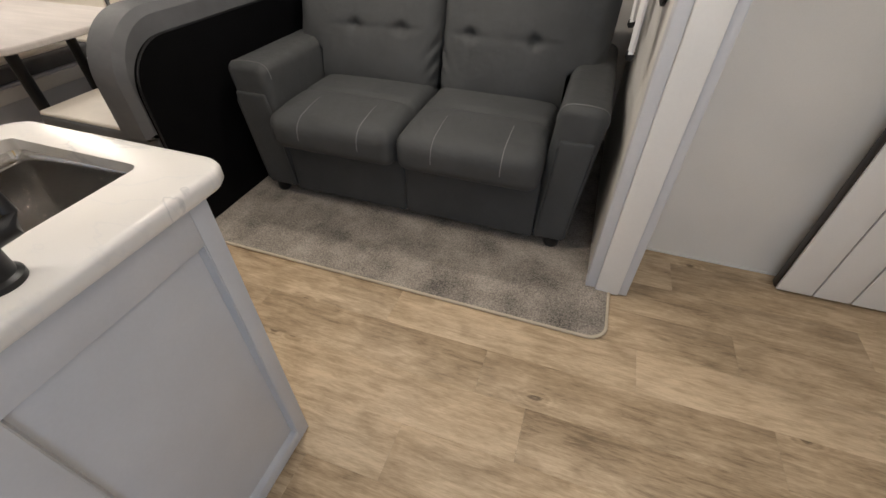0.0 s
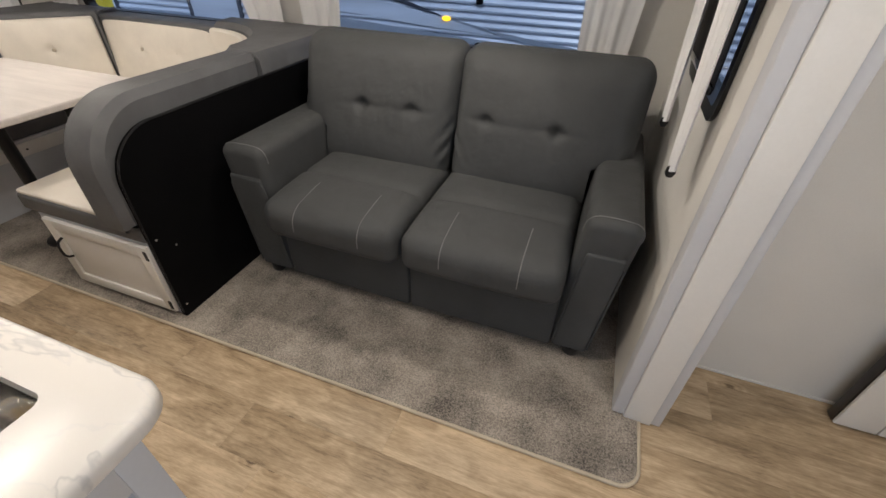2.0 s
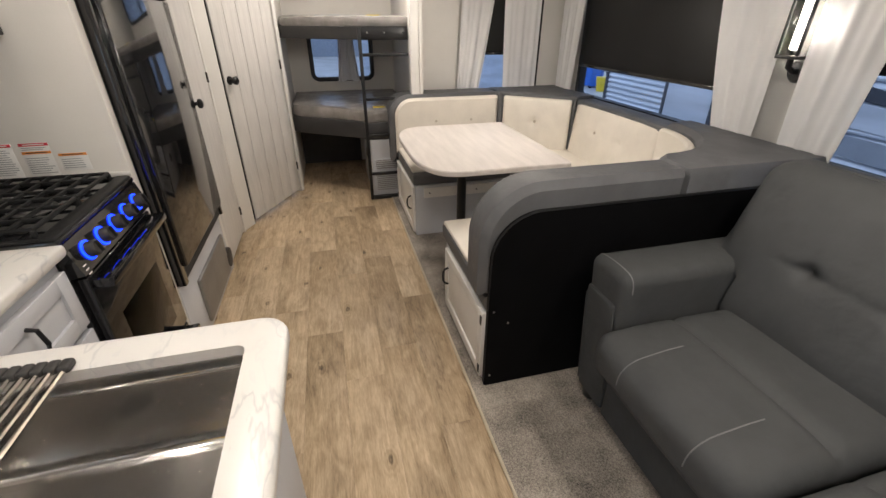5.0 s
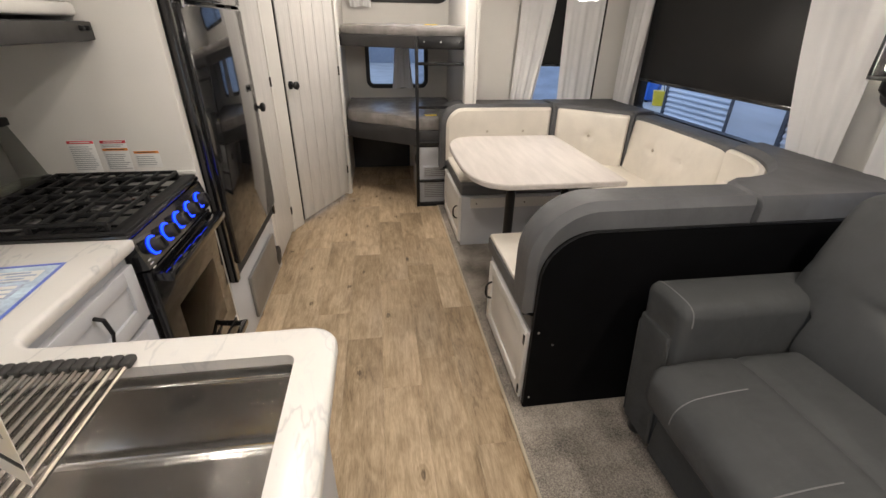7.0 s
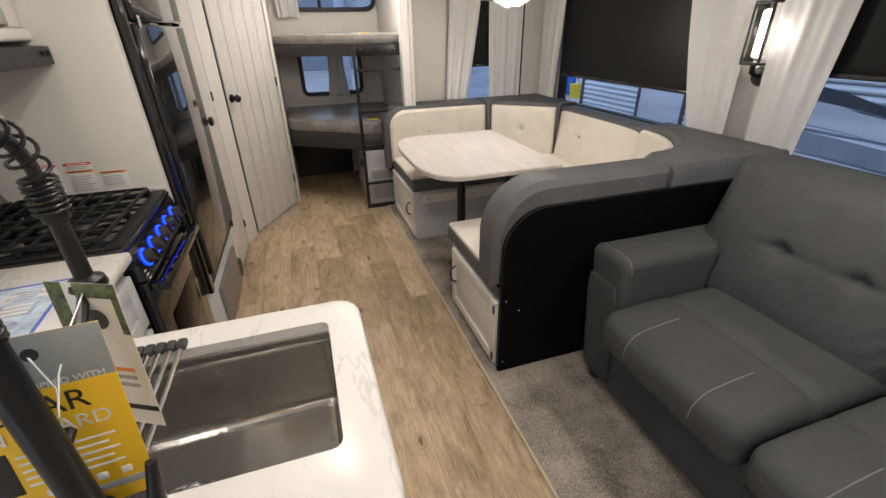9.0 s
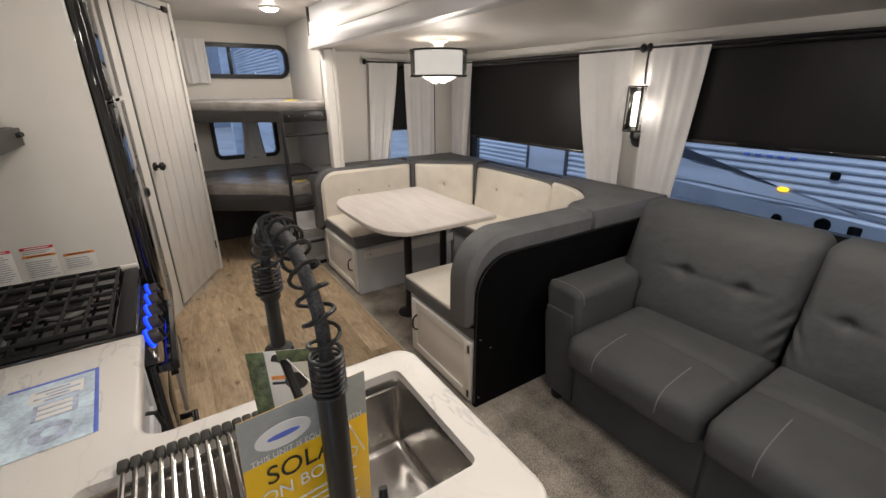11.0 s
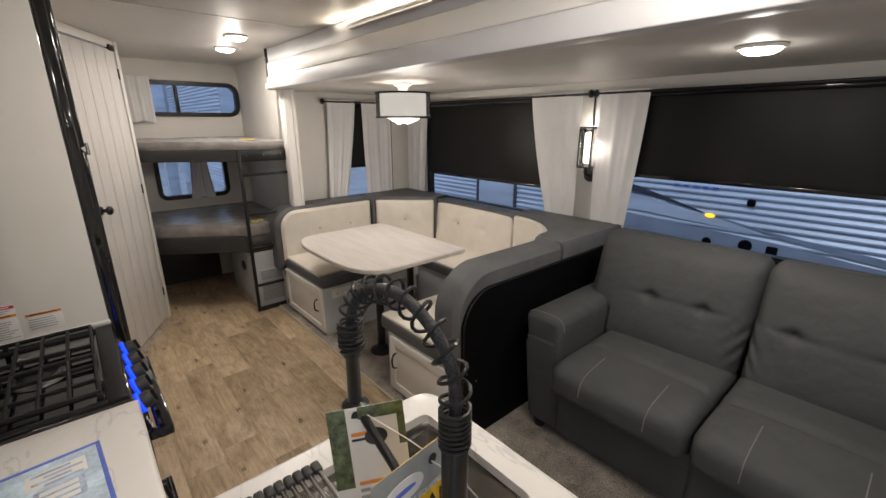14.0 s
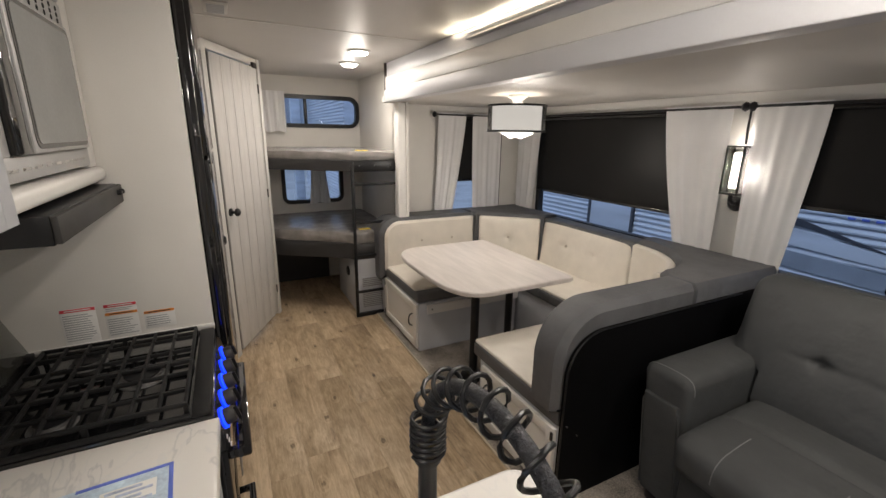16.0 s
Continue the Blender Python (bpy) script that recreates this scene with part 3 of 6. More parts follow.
def roller_shade(axis, pos, inward, a0, a1, z0, z1, label):
    top = thing("roller_shade", label, "blind", group="black roller shades")

    def put(bm):
        for v in bm.verts:
            u, d, w = v.co
            v.co = (pos + d * inward, u, w) if axis == "x" else (u, pos + d * inward, w)
        return bm

    def sway(out, h):
        out.y += 0.0025 * math.sin(out.x * 5) * (1 - out.z / h.z)
        return out

    part("cloth", put(box((a0, 0.030, z0), (a1, 0.034, z1), 0.001, 1, 14, sway)), M["shade"], top)
    part("roller", put(tube(bmesh.new(), [(a0, 0.036, z1), (a1, 0.036, z1)], 0.02, 14)), M["blackgloss"], top)
    part("hem_bar", put(box((a0, 0.026, z0 - 0.012), (a1, 0.040, z0 + 0.012), 0.006, 2)), M["blackgloss"], top)
    for a in (a0 - 0.006, a1 + 0.006):
        part("bracket", put(box((a - 0.004, 0.0, z1 - 0.03), (a + 0.004, 0.055, z1 + 0.03), 0.002)), M["black"], top)
    return top


roller_shade("y", BACK, -1, W1[0] + 0.03, W1[1] - 0.10, 1.10, 1.746, "black roller shade half drawn over the dinette window")
roller_shade("y", BACK, -1, W2[0] + 0.005, W2[1] + 0.02, 1.255, 1.755, "black roller shade half drawn over the sofa window")
roller_shade("x", END, 1, W3[0], W3[1], 1.17, 1.745, "black roller shade in the end window")
roller_shade("x", NEAR_END, -1, W4[0] + 0.02, W4[1] - 0.02, 1.06, 1.745, "black roller shade lowered in the near end window")


def curtain(axis, pos, inward, a0, a1, b0, b1, z0, z1, label, folds=4, seed=0):
    """A gathered white curtain: from a0..a1 at the top to b0..b1 at the hem."""
    rnd = random.Random(seed)
    ph = rnd.uniform(0, 6)
    bm = bmesh.new()
    nu, nz = folds * 12, 26
    grid = []
    for side in (0, 1):
        rows = []
        for j in range(nz + 1):
            f = j / nz
            z = z1 + (z0 - z1) * f
            g = f ** 1.3
            row = []
            for i in range(nu + 1):
                t = i / nu
                u = (a0 + (a1 - a0) * t) * (1 - g) + (b0 + (b1 - b0) * t) * g
                w = 0.62 * math.sin(t * folds * 2 * math.pi + ph + 0.7 * f) + 0.38 * math.sin(t * folds * 3.7 * math.pi + 2 * ph + 1.4 * f)
                d = 0.062 + (0.003 + 0.006 * min(1, f * 2.2)) * w + side * 0.002
                zz = z + (0.006 * math.sin(t * 9 + ph) if j == nz else 0)
                row.append(bm.verts.new((pos + d * inward, u, zz) if axis == "x" else (u, pos + d * inward, zz)))
            rows.append(row)
        grid.append(rows)
    for side in (0, 1):
        for j in range(nz):
            for i in range(nu):
                q = [grid[side][j][i], grid[side][j][i + 1], grid[side][j + 1][i + 1], grid[side][j + 1][i]]
                bm.faces.new(q if side else q[::-1])
    for j in range(nz):
        for i in (0, nu):
            bm.faces.new((grid[0][j][i], grid[1][j][i], grid[1][j + 1][i], grid[0][j + 1][i]))
    for i in range(nu):
        for j in (0, nz):
            bm.faces.new((grid[0][j][i], grid[0][j][i + 1], grid[1][j][i + 1], grid[1][j][i]))
    return solid("curtain", bm, M["curtain"], label, "curtain", "white curtains")


curtain("y", BACK, -1, -1.64, -1.21, -1.42, -1.20, 0.80, 1.785, "white gathered curtain beside the wall sconce", 3, 1)
curtain("y", BACK, -1, -1.10, -0.75, -1.06, -0.83, 0.80, 1.785, "white gathered curtain at the sofa window", 3, 2)
curtain("y", BACK, -1, 0.50, 0.80, 0.52, 0.74, 0.80, 1.785, "white gathered curtain near the sofa's end", 3, 3)
curtain("y", BACK, -1, -3.24, -2.90, -3.23, -2.97, 0.80, 1.785, "white gathered curtain in the dinette corner", 3, 4)
curtain("x", END, 1, 1.21, 1.50, 1.17, 1.36, 0.83, 1.785, "white gathered curtain on the end wall", 3, 5)
curtain("x", END, 1, 1.57, 1.90, 1.60, 1.90, 0.83, 1.785, "white gathered curtain on the end wall", 3, 6)
curtain("x", NEAR_END, -1, 0.98, 1.30, 0.99, 1.05, 0.86, 1.785, "white curtain gathered to a point by the jamb", 3, 7)
curtain("x", NEAR_END, -1, 1.42, 1.75, 1.40, 1.48, 0.86, 1.785, "white curtain gathered to a point by the window", 3, 8)
curtain("x", REAR, 1, -0.19, 0.03, -0.17, 0.03, 1.60, 1.985, "short white curtain at the top bunk window", 3, 9)
curtain("x", REAR, 1, 0.245, 0.385, 0.21, 0.43, 0.86, 1.31, "short white curtain at the lower bunk window", 3, 10)


for y, z in ((1.020, 0.85), (1.440, 0.85)):
    tip = thing("curtain_weight", "small black weight at the tip of a gathered curtain", "curtain weight", (NEAR_END - 0.064, y, z), group="black curtain weights")
    part("bead", lathe(bmesh.new(), [(0.004, 0.016), (0.013, 0.010), (0.015, -0.004), (0.009, -0.016)], sides=14), M["black"], tip)
    part("cord", tube(bmesh.new(), [(0, 0, 0.012), (0.002, 0.003, 0.05)], 0.003, 6), M["black"], tip)


def curtain_rod(axis, pos, inward, a0, a1, z, label):
    top = thing("curtain_rod", label, "curtain rod", group="black curtain rods")

    def at(u, d, w):
        return (pos + d * inward, u, w) if axis == "x" else (u, pos + d * inward, w)

    part("rod", tube(bmesh.new(), [at(a0, 0.062, z), at(a1, 0.062, z)], 0.008, 12), M["black"], top)
    for a, s in ((a0, -1), (a1, 1)):
        prof = [(0.008, 0.0), (0.02, 0.006), (0.027, 0.02), (0.02, 0.034), (0.006, 0.04)]
        bm = bmesh.new()
        rings = [(at(a + s * h, 0.062, z), r) for r, h in prof]
        tube(bm, [p for p, _ in rings], [r for _, r in rings], 14)
        part("finial", bm, M["black"], top)
        part("bracket", tube(bmesh.new(), [at(a + s * -0.03, 0.0, z), at(a + s * -0.03, 0.062, z)], 0.007, 10), M["black"], top)
    return top


curtain_rod("y", BACK, -1, -3.28, -1.17, 1.77, "black curtain rod with ball ends over the dinette window")
curtain_rod("y", BACK, -1, -1.09, 0.82, 1.77, "black curtain rod with ball ends over the sofa window")
curtain_rod("x", END, 1, 1.19, 1.92, 1.77, "black curtain rod with ball ends on the end wall")
curtain_rod("x", NEAR_END, -1, 0.95, 1.78, 1.77, "black curtain rod on the near end wall")

# ---- lamps ----


def downlight(x, y, z, watts=9.0):
    top = thing("downlight", "round lit LED downlight with a white rim", "ceiling light", (x, y, z), group="round LED downlights")
    part("rim", lathe(bmesh.new(), [(0.078, -0.001), (0.080, -0.006), (0.070, -0.014), (0.063, -0.012)]), M["trim"], top)
    part("lens", lathe(bmesh.new(), [(0.063, -0.010), (0.060, -0.020), (0.040, -0.030), (0.004, -0.033)]), M["led"], top, "glowing white lens")
    lamp("downlight_light", "AREA", look((x, y, z - 0.036), (x, y, z - 1)), watts * 1.14, 0.10)
    lamp("downlight_glow", "POINT", pose(x, y, z - 0.06), watts * 0.24, 0.03)
    return top


# main-ceiling lights from x -0.70 on are assumed: unseen fill added to the room
for x, y, z, w in ((-2.75, 0.34, CEIL, DL * 0.85), (-3.30, 0.42, CEIL, DL * 0.9), (-0.70, -0.10, CEIL, DL * 0.7), (0.05, 0.30, CEIL, DL), (0.05, -0.85, CEIL, DL * 0.25), (1.3, 0.30, CEIL, DL * 0.48), (1.9, -0.6, CEIL, DL * 0.55), (-0.02, 1.29, SLIDE_CEIL, DL * 1.05)):
    downlight(x, y, z, w)

lamp("entry_daylight", "AREA", look((1.275, GALLEY - 0.06, 0.98), (1.275, 0.5, 0.9)), 5.0, 0.62, (0.66, 0.82, 1.0), 1.8)

strip = thing("strip_light", "slim warm LED strip along the top of the slide-out header", "ceiling light")
part("housing", box((-1.80, 0.640, CEIL - 0.062), (-0.35, 0.6715, CEIL - 0.056), 0.002), M["greytrim"], strip)
part("lip", box((-1.80, 0.6385, CEIL - 0.0555), (-0.35, 0.6415, CEIL - 0.034), 0.001), M["greytrim"], strip)
lamp("strip_glow", "AREA", look((-1.45, 0.655, CEIL - 0.046), (-1.45, 0.62, CEIL)), 3.0, 1.1, (1.0, 0.87, 0.66), 0.016)
part("lens", box((-1.79, 0.645, CEIL - 0.0555), (-0.36, 0.668, CEIL - 0.050), 0.002, 2), glowing("warm_led_strip", (1.0, 0.87, 0.66), 3), strip, "warm glowing lens")

# drum lamp over the table, with plastic wrap hanging from it
LX, LY = -2.06, 1.19
drum = thing("drum_lamp", "drum ceiling lamp with lit white shade and sheer dark outer band", "ceiling lamp", (LX, LY, SLIDE_CEIL))
part("canopy", lathe(bmesh.new(), [(0.062, -0.001), (0.062, -0.016), (0.035, -0.03), (0.03, -0.06)]), M["trim"], drum)


def hollow(r0, r1, z0, z1, sides=40):
    bm = bmesh.new()
    rings = [[bm.verts.new((r * math.cos(2 * math.pi * j / sides), r * math.sin(2 * math.pi * j / sides), z)) for j in range(sides)] for r, z in ((r1, z0), (r1, z1), (r0, z1), (r0, z0))]
    for a, b in zip(rings, rings[1:] + rings[:1]):
        for j in range(sides):
            bm.faces.new((a[j], a[(j + 1) % sides], b[(j + 1) % sides], b[j]))
    return bm


part("shade", hollow(0.158, 0.161, -0.225, -0.072), M["lampcloth"], drum, "lit white cloth inner shade")
part("diffuser", lathe(bmesh.new(), [(0.157, -0.224), (0.157, -0.220)], sides=40), M["lampcloth"], drum, "lit white diffuser")
for z in (-0.070, -0.228):
    part("ring", hollow(0.186, 0.194, z - 0.006, z + 0.006), M["black"], drum, "dark metal ring")
sheer = material("sheer_dark_gauze", (0.05, 0.048, 0.045), 0.8)
sheer.node_tree.nodes["Principled BSDF"].inputs["Alpha"].default_value = 0.42
part("outer_band", hollow(0.1885, 0.1900, -0.222, -0.076), sheer, drum, "sheer dark gauze band")
for a in (0, math.pi / 2, math.pi, 3 * math.pi / 2):
    part("spoke", tube(bmesh.new(), [(0.03 * math.cos(a), 0.03 * math.sin(a), -0.055), (0.19 * math.cos(a), 0.19 * math.sin(a), -0.070)], 0.004, 6), M["trim"], drum)
bm = bmesh.new()
rnd = random.Random(4)
rows = []
for j in range(5):
    rows.append([bm.verts.new(((0.135 - 0.09 * j / 4) * math.cos(2 * math.pi * i / 28) * (1 + rnd.uniform(-.12, .12)), (0.120 - 0.08 * j / 4) * math.sin(2 * math.pi * i / 28) * (1 + rnd.uniform(-.12, .12)), -0.230 - 0.010 * j + rnd.uniform(-.008, .008))) for i in range(28)])
for a, b in zip(rows, rows[1:]):
    for i in range(28):
        bm.faces.new((a[i], a[(i + 1) % 28], b[(i + 1) % 28], b[i]))
bm.faces.new(rows[-1])
wrap_mat = material("crumpled_clear_film", (0.86, 0.85, 0.83), 0.2, spread=0.02)
wrap_mat.node_tree.nodes["Principled BSDF"].inputs["Transmission Weight"].default_value = 0.6
part("wrapping", bm, wrap_mat, drum, "crumpled clear protective film")
lamp("drum_light", "POINT", pose(LX, LY, SLIDE_CEIL - 0.40), 16.0, 0.08)

# wall sconce between the windows
SX, LD = -1.13, -0.080
sconce = thing("wall_sconce", "black lantern wall sconce with a lit tube", "wall lamp", (SX, BACK, 1.40))
part("backplate", lathe(bmesh.new(), [(0.050, -0.001), (0.050, -0.014), (0.040, -0.026), (0.012, -0.030)], (0, 0, -0.175), "y"), M["black"], sconce)
part("arm", tube(bmesh.new(), [(0, -0.02, -0.175), (0, LD + 0.03, -0.175), (0, LD, -0.155), (0, LD, -0.118)], 0.013, 10), M["black"], sconce)
part("base_cap", box((-0.052, LD - 0.038, -0.122), (0.052, LD + 0.038, -0.108), 0.003), M["black"], sconce)
part("top_cap", box((-0.052, LD - 0.038, 0.146), (0.052, LD + 0.038, 0.158), 0.003), M["black"], sconce)
for sx in (-1, 1):
    for y in (LD - 0.032, LD + 0.032):
        part("post", box((sx * 0.046 - 0.006, y - 0.006, -0.108), (sx * 0.046 + 0.006, y + 0.006, 0.146), 0.002), M["black"], sconce)
for sx in (-1, 1):
    part("pane", box((sx * 0.044 - 0.0015, LD - 0.025, -0.107), (sx * 0.044 + 0.0015, LD + 0.025, 0.145), 0.001), M["lightsmoke"], sconce)
part("pane", box((-0.039, LD - 0.0335, -0.107), (0.039, LD - 0.0305, 0.145), 0.001), M["lightsmoke"], sconce)
part("tube_lamp", lathe(bmesh.new(), [(0.014, -0.085), (0.021, -0.08), (0.021, 0.110), (0.012, 0.118)], (0, LD, 0)), M["bulb"], sconce, "glowing frosted tube")
part("cable", tube(bmesh.new(), [(-0.01, -0.012, 0.165), (-0.016, -0.012, 0.25), (-0.01, -0.02, 0.36)], 0.006, 8), M["black"], sconce)
lamp("sconce_light", "POINT", pose(SX, BACK - 0.085, 1.60), 0.8, 0.03)
lamp("sconce_light_low", "POINT", pose(SX + 0.08, BACK - 0.125, 1.41), 0.5, 0.02)

# ---- sofa ----


def stitched(parent, pts, r=0.0022):
    return part("stitching", tube(bmesh.new(), pts, r, 5), M["welt"], parent, "pale grey top stitching")


def build_sofa():
    sofa = thing("sofa", "charcoal leatherette two-seat sofa with tufted back cushions", "sofa", (0, 0, 0.012))
    L, R, MID, WL = -0.725, 0.895, 0.100, 0.212
    part("base", box((L + WL, 0.985, 0.045), (R - 0.185, 1.95, 0.335), 0.02, 3), M["leather"], sofa)
    part("back_frame", box((L + 0.04, 1.80, 0.06), (R - 0.04, 2.0, 0.88), 0.05, 4), M["leather"], sofa)
    for x0, x1 in ((L + WL + 0.004, MID - 0.004), (MID + 0.004, R - 0.187)):
        part("front_panel", box((x0, 0.972, 0.05), (x1, 0.995, 0.325), 0.012, 3, 3), M["leather"], sofa)

        def seat(out, h):
            u, v = out.x / h.x, out.y / h.y
            if out.z > 0:
                out.z += 0.022 * (1 - u ** 4) * (1 - v * v) - 0.020 * max(0, -v - 0.55)
                out.z -= 0.017 * math.exp(-((out.y + 0.03) / 0.013) ** 2)
            if v < -0.8:
                out.y -= 0.016 * (1 - u ** 4) * (1 - (out.z / h.z) ** 2)
            return out

        cush = part("seat_cushion", box((x0, 0.868, 0.330), (x1, 1.52, 0.500), 0.052, 6, 30, seat), M["leather"], sofa)
        w = x1 - x0
        for f in (0.28, 0.75):
            x = x0 + w * f
            hy, hz, lx = 0.326, 0.085, x - (x0 + x1) / 2
            line = [(lx, -hy + 0.20 - 0.02 * j, hz) for j in range(10)] + [(lx, -hy, hz - 0.012 * j) for j in range(9)]
            stitched(cush, surface_line((x0, 0.868, 0.330), (x1, 1.52, 0.500), 0.052, seat, line))

        # loose back cushion, leaning, with two buttons and creases
        bw0, bw1 = (x0 - 0.165, x1 + 0.004) if x0 < -0.1 else (x0 - 0.004, x1 + 0.15)

        def back(out, h, left=x0 < -0.1):
            u, w_ = out.x / h.x, out.z / h.z
            puff = 0.05 * (1 - abs(u) ** 3) * (1 - abs(w_) ** 3)
            if out.y < 0:
                out.y -= puff
                for bx in (-0.11, 0.51) if left else (-0.60, 0.17):
                    d2 = ((out.x - bx * h.x) / 0.026) ** 2 + ((out.z - 0.018) / 0.024) ** 2
                    out.y += 0.026 * math.exp(-d2)
                    out.y += 0.008 * math.exp(-((out.x - bx * h.x) / 0.09) ** 2 - ((out.z - 0.018) / 0.013) ** 2)
                    out.y += 0.005 * math.exp(-((out.x - bx * h.x) / 0.014) ** 2 - (out.z / 0.07) ** 2)
                s = abs(u)
                if s > 0.72:
                    out.y += 0.010 * math.sin(out.z * 75 + (1 - s) * 40 + out.x * 6) * (s - 0.72) / 0.28 * math.exp(-((out.z + 0.10) / 0.10) ** 2)
            out.x *= 1 + 0.02 * w_
            # narrow below the arm
            if out.z < -0.07:
                k = min(1, (-0.07 - out.z) / 0.03)
                c = (bw0 + bw1) / 2
                lo_, hi_ = x0 - c + 0.004, x1 - c - 0.004
                out.x = out.x * (1 - k) + max(lo_, min(hi_, out.x)) * k
            out.y += 0.20 * (out.z + h.z) / (2 * h.z) * 1.0
            return out

        part("back_cushion", box((bw0, 1.375, 0.44), (bw1, 1.565, 0.990), 0.07, 6, 46, back), M["leather"], sofa)
        # piping along the top edge
        c = (bw0 + bw1) / 2
        hx = (bw1 - bw0) / 2 - 0.05
        part("piping", tube(bmesh.new(), [(c + hx * t / 10, 1.665, 0.989 - 0.012 * abs(t / 10) ** 6) for t in range(-10, 11)], 0.004, 6), M["leather"], sofa)
    for s, x0, x1 in ((-1, L, L + WL), (1, R - 0.183, R)):
        def arm(out, h, s=s):
            f = (out.z + h.z) / (2 * h.z)
            out.x += s * 0.014 * (2 * f - 1)
            if out.x * s > 0:
                out.x -= s * 0.030 * (1 - f)
            else:
                out.x -= s * 0.006 * math.sin(math.pi * f)
            if out.z > 0.6 * h.z:
                out.z += 0.010 * (1 - (out.x / h.x) ** 2)
            if out.y < 0:
                out.y += 0.020 * (1 - f)
            return out

        lo, hi = (x0, 0.960, 0.045), (x1, 1.84, 0.658)
        hx, hy, hz = (x1 - x0) / 2, (hi[1] - lo[1]) / 2, (hi[2] - lo[2]) / 2
        a = part("arm", box(lo, hi, 0.040, 6, 14, arm), M["leather"], sofa)

        # inset front panel with a welt round it
        def front(out, h, s=s):
            f = (out.z + h.z) / (2 * h.z)
            out.x += s * (0.012 * (2 * f - 1) - 0.012 * (1 - f))
            out.y += 0.018 * (1 - f)
            return out

        part("arm_front", box((x0 + 0.026, 0.953, 0.060), (x1 - 0.026, 0.992, 0.540), 0.012, 4, 8, front), M["leather"], a)
        rim = [(dx, -0.0195, dz) for dx, dz in [(-hx + 0.024, -0.22), (-hx + 0.024, 0.20), (-hx + 0.040, 0.227), (hx - 0.040, 0.227), (hx - 0.024, 0.20), (hx - 0.024, -0.22)]]
        pipe = [Vector(((x0 + x1) / 2, 0.9725, 0.30)) + front(Vector(p), Vector((hx - 0.026, 0.0195, 0.24))) for p in rim]
        part("piping", tube(bmesh.new(), [(p.x, p.y + 0.004, p.z) for p in pipe], 0.004, 6), M["leather"], a)
        line = [(-hx, -hy + 0.035, hz - 0.06 + 0.012 * k) for k in range(6)] + [(-hx + 2 * hx * k / 16, -hy + 0.035, hz) for k in range(17)] + [(hx, -hy + 0.035, hz - 0.012 * k) for k in range(6)]
        stitched(a, surface_line(lo, hi, 0.040, arm, line), 0.0024)
    for x in (L + 0.09, R - 0.10):
        for y in (1.02, 1.78):
            part("foot", lathe(bmesh.new(), [(0.026, 0.0), (0.034, 0.012), (0.036, 0.05)], (x, y, 0)), M["black"], sofa)
    return sofa


build_sofa()

# ---- dinette ----


def mapped(bm, f):
    for v in bm.verts:
        v.co = f(v.co)
    return bm


def side_slab(y0, y1, z0, z1, x0, x1, rad, r=0.02, seg=14):
    """A slab across x whose upper aisle corner is widely rounded."""
    o = rounded(y0, z0, y1, z1, (0.012, 0.012, 0.03, rad), seg)
    return mapped(prism(bmesh.new(), o, x0, x1, r), lambda c: Vector((c.z, c.x, c.y)))


def face_cushion(w, h, depth, buttons, r=0.03):
    """An upright padded panel in the local x-z plane facing -y, with button dimples."""
    def shape(out, hh):
        u, v = out.x / hh.x, out.z / hh.z
        if out.y < 0:
            out.y -= 0.018 * (1 - u ** 4) * (1 - v ** 4)
            for bx, bz in buttons:
                d2 = ((out.x - bx * hh.x) / 0.03) ** 2 + ((out.z - bz * hh.z) / 0.024) ** 2
                out.y += 0.026 * math.exp(-d2)
                out.y += 0.010 * math.exp(-((out.x - bx * hh.x) / 0.014) ** 2 - ((out.z - bz * hh.z) / 0.06) ** 2)
        return out
    return box((-w / 2, -depth, 0), (w / 2, 0, h), r, 4, 22, shape)


def cabinet_door(parent, x0, x1, z0, z1, y, name="door", mat="cabinet"):
    """A framed door with a recessed panel, facing -y."""
    t, fr = 0.018, 0.05
    bm = boxes(((x0, y - t, z0), (x0 + fr, y, z1)), ((x1 - fr, y - t, z0), (x1, y, z1)), ((x0 + fr, y - t, z0), (x1 - fr, y, z0 + fr)), ((x0 + fr, y - t, z1 - fr), (x1 - fr, y, z1)), r=0.0015)
    d = part(name, bm, M[mat], parent)
    part("panel", box((x0 + fr - 0.001, y - t + 0.009, z0 + fr - 0.001), (x1 - fr + 0.001, y - 0.002, z1 - fr + 0.001), 0.001), M[mat], d)
    return d


def pull(parent, x, y, z, length=0.1):
    """A black bowed pull, upright."""
    pts = [(x, y, z - length / 2), (x, y - 0.018, z - length / 2 + 0.008), (x, y - 0.028, z - length / 4), (x, y - 0.030, z), (x, y - 0.028, z + length / 4), (x, y - 0.018, z + length / 2 - 0.008), (x, y, z + length / 2)]
    return part("handle", tube(bmesh.new(), pts, 0.0055, 8), M["black"], parent, "black bowed pull")


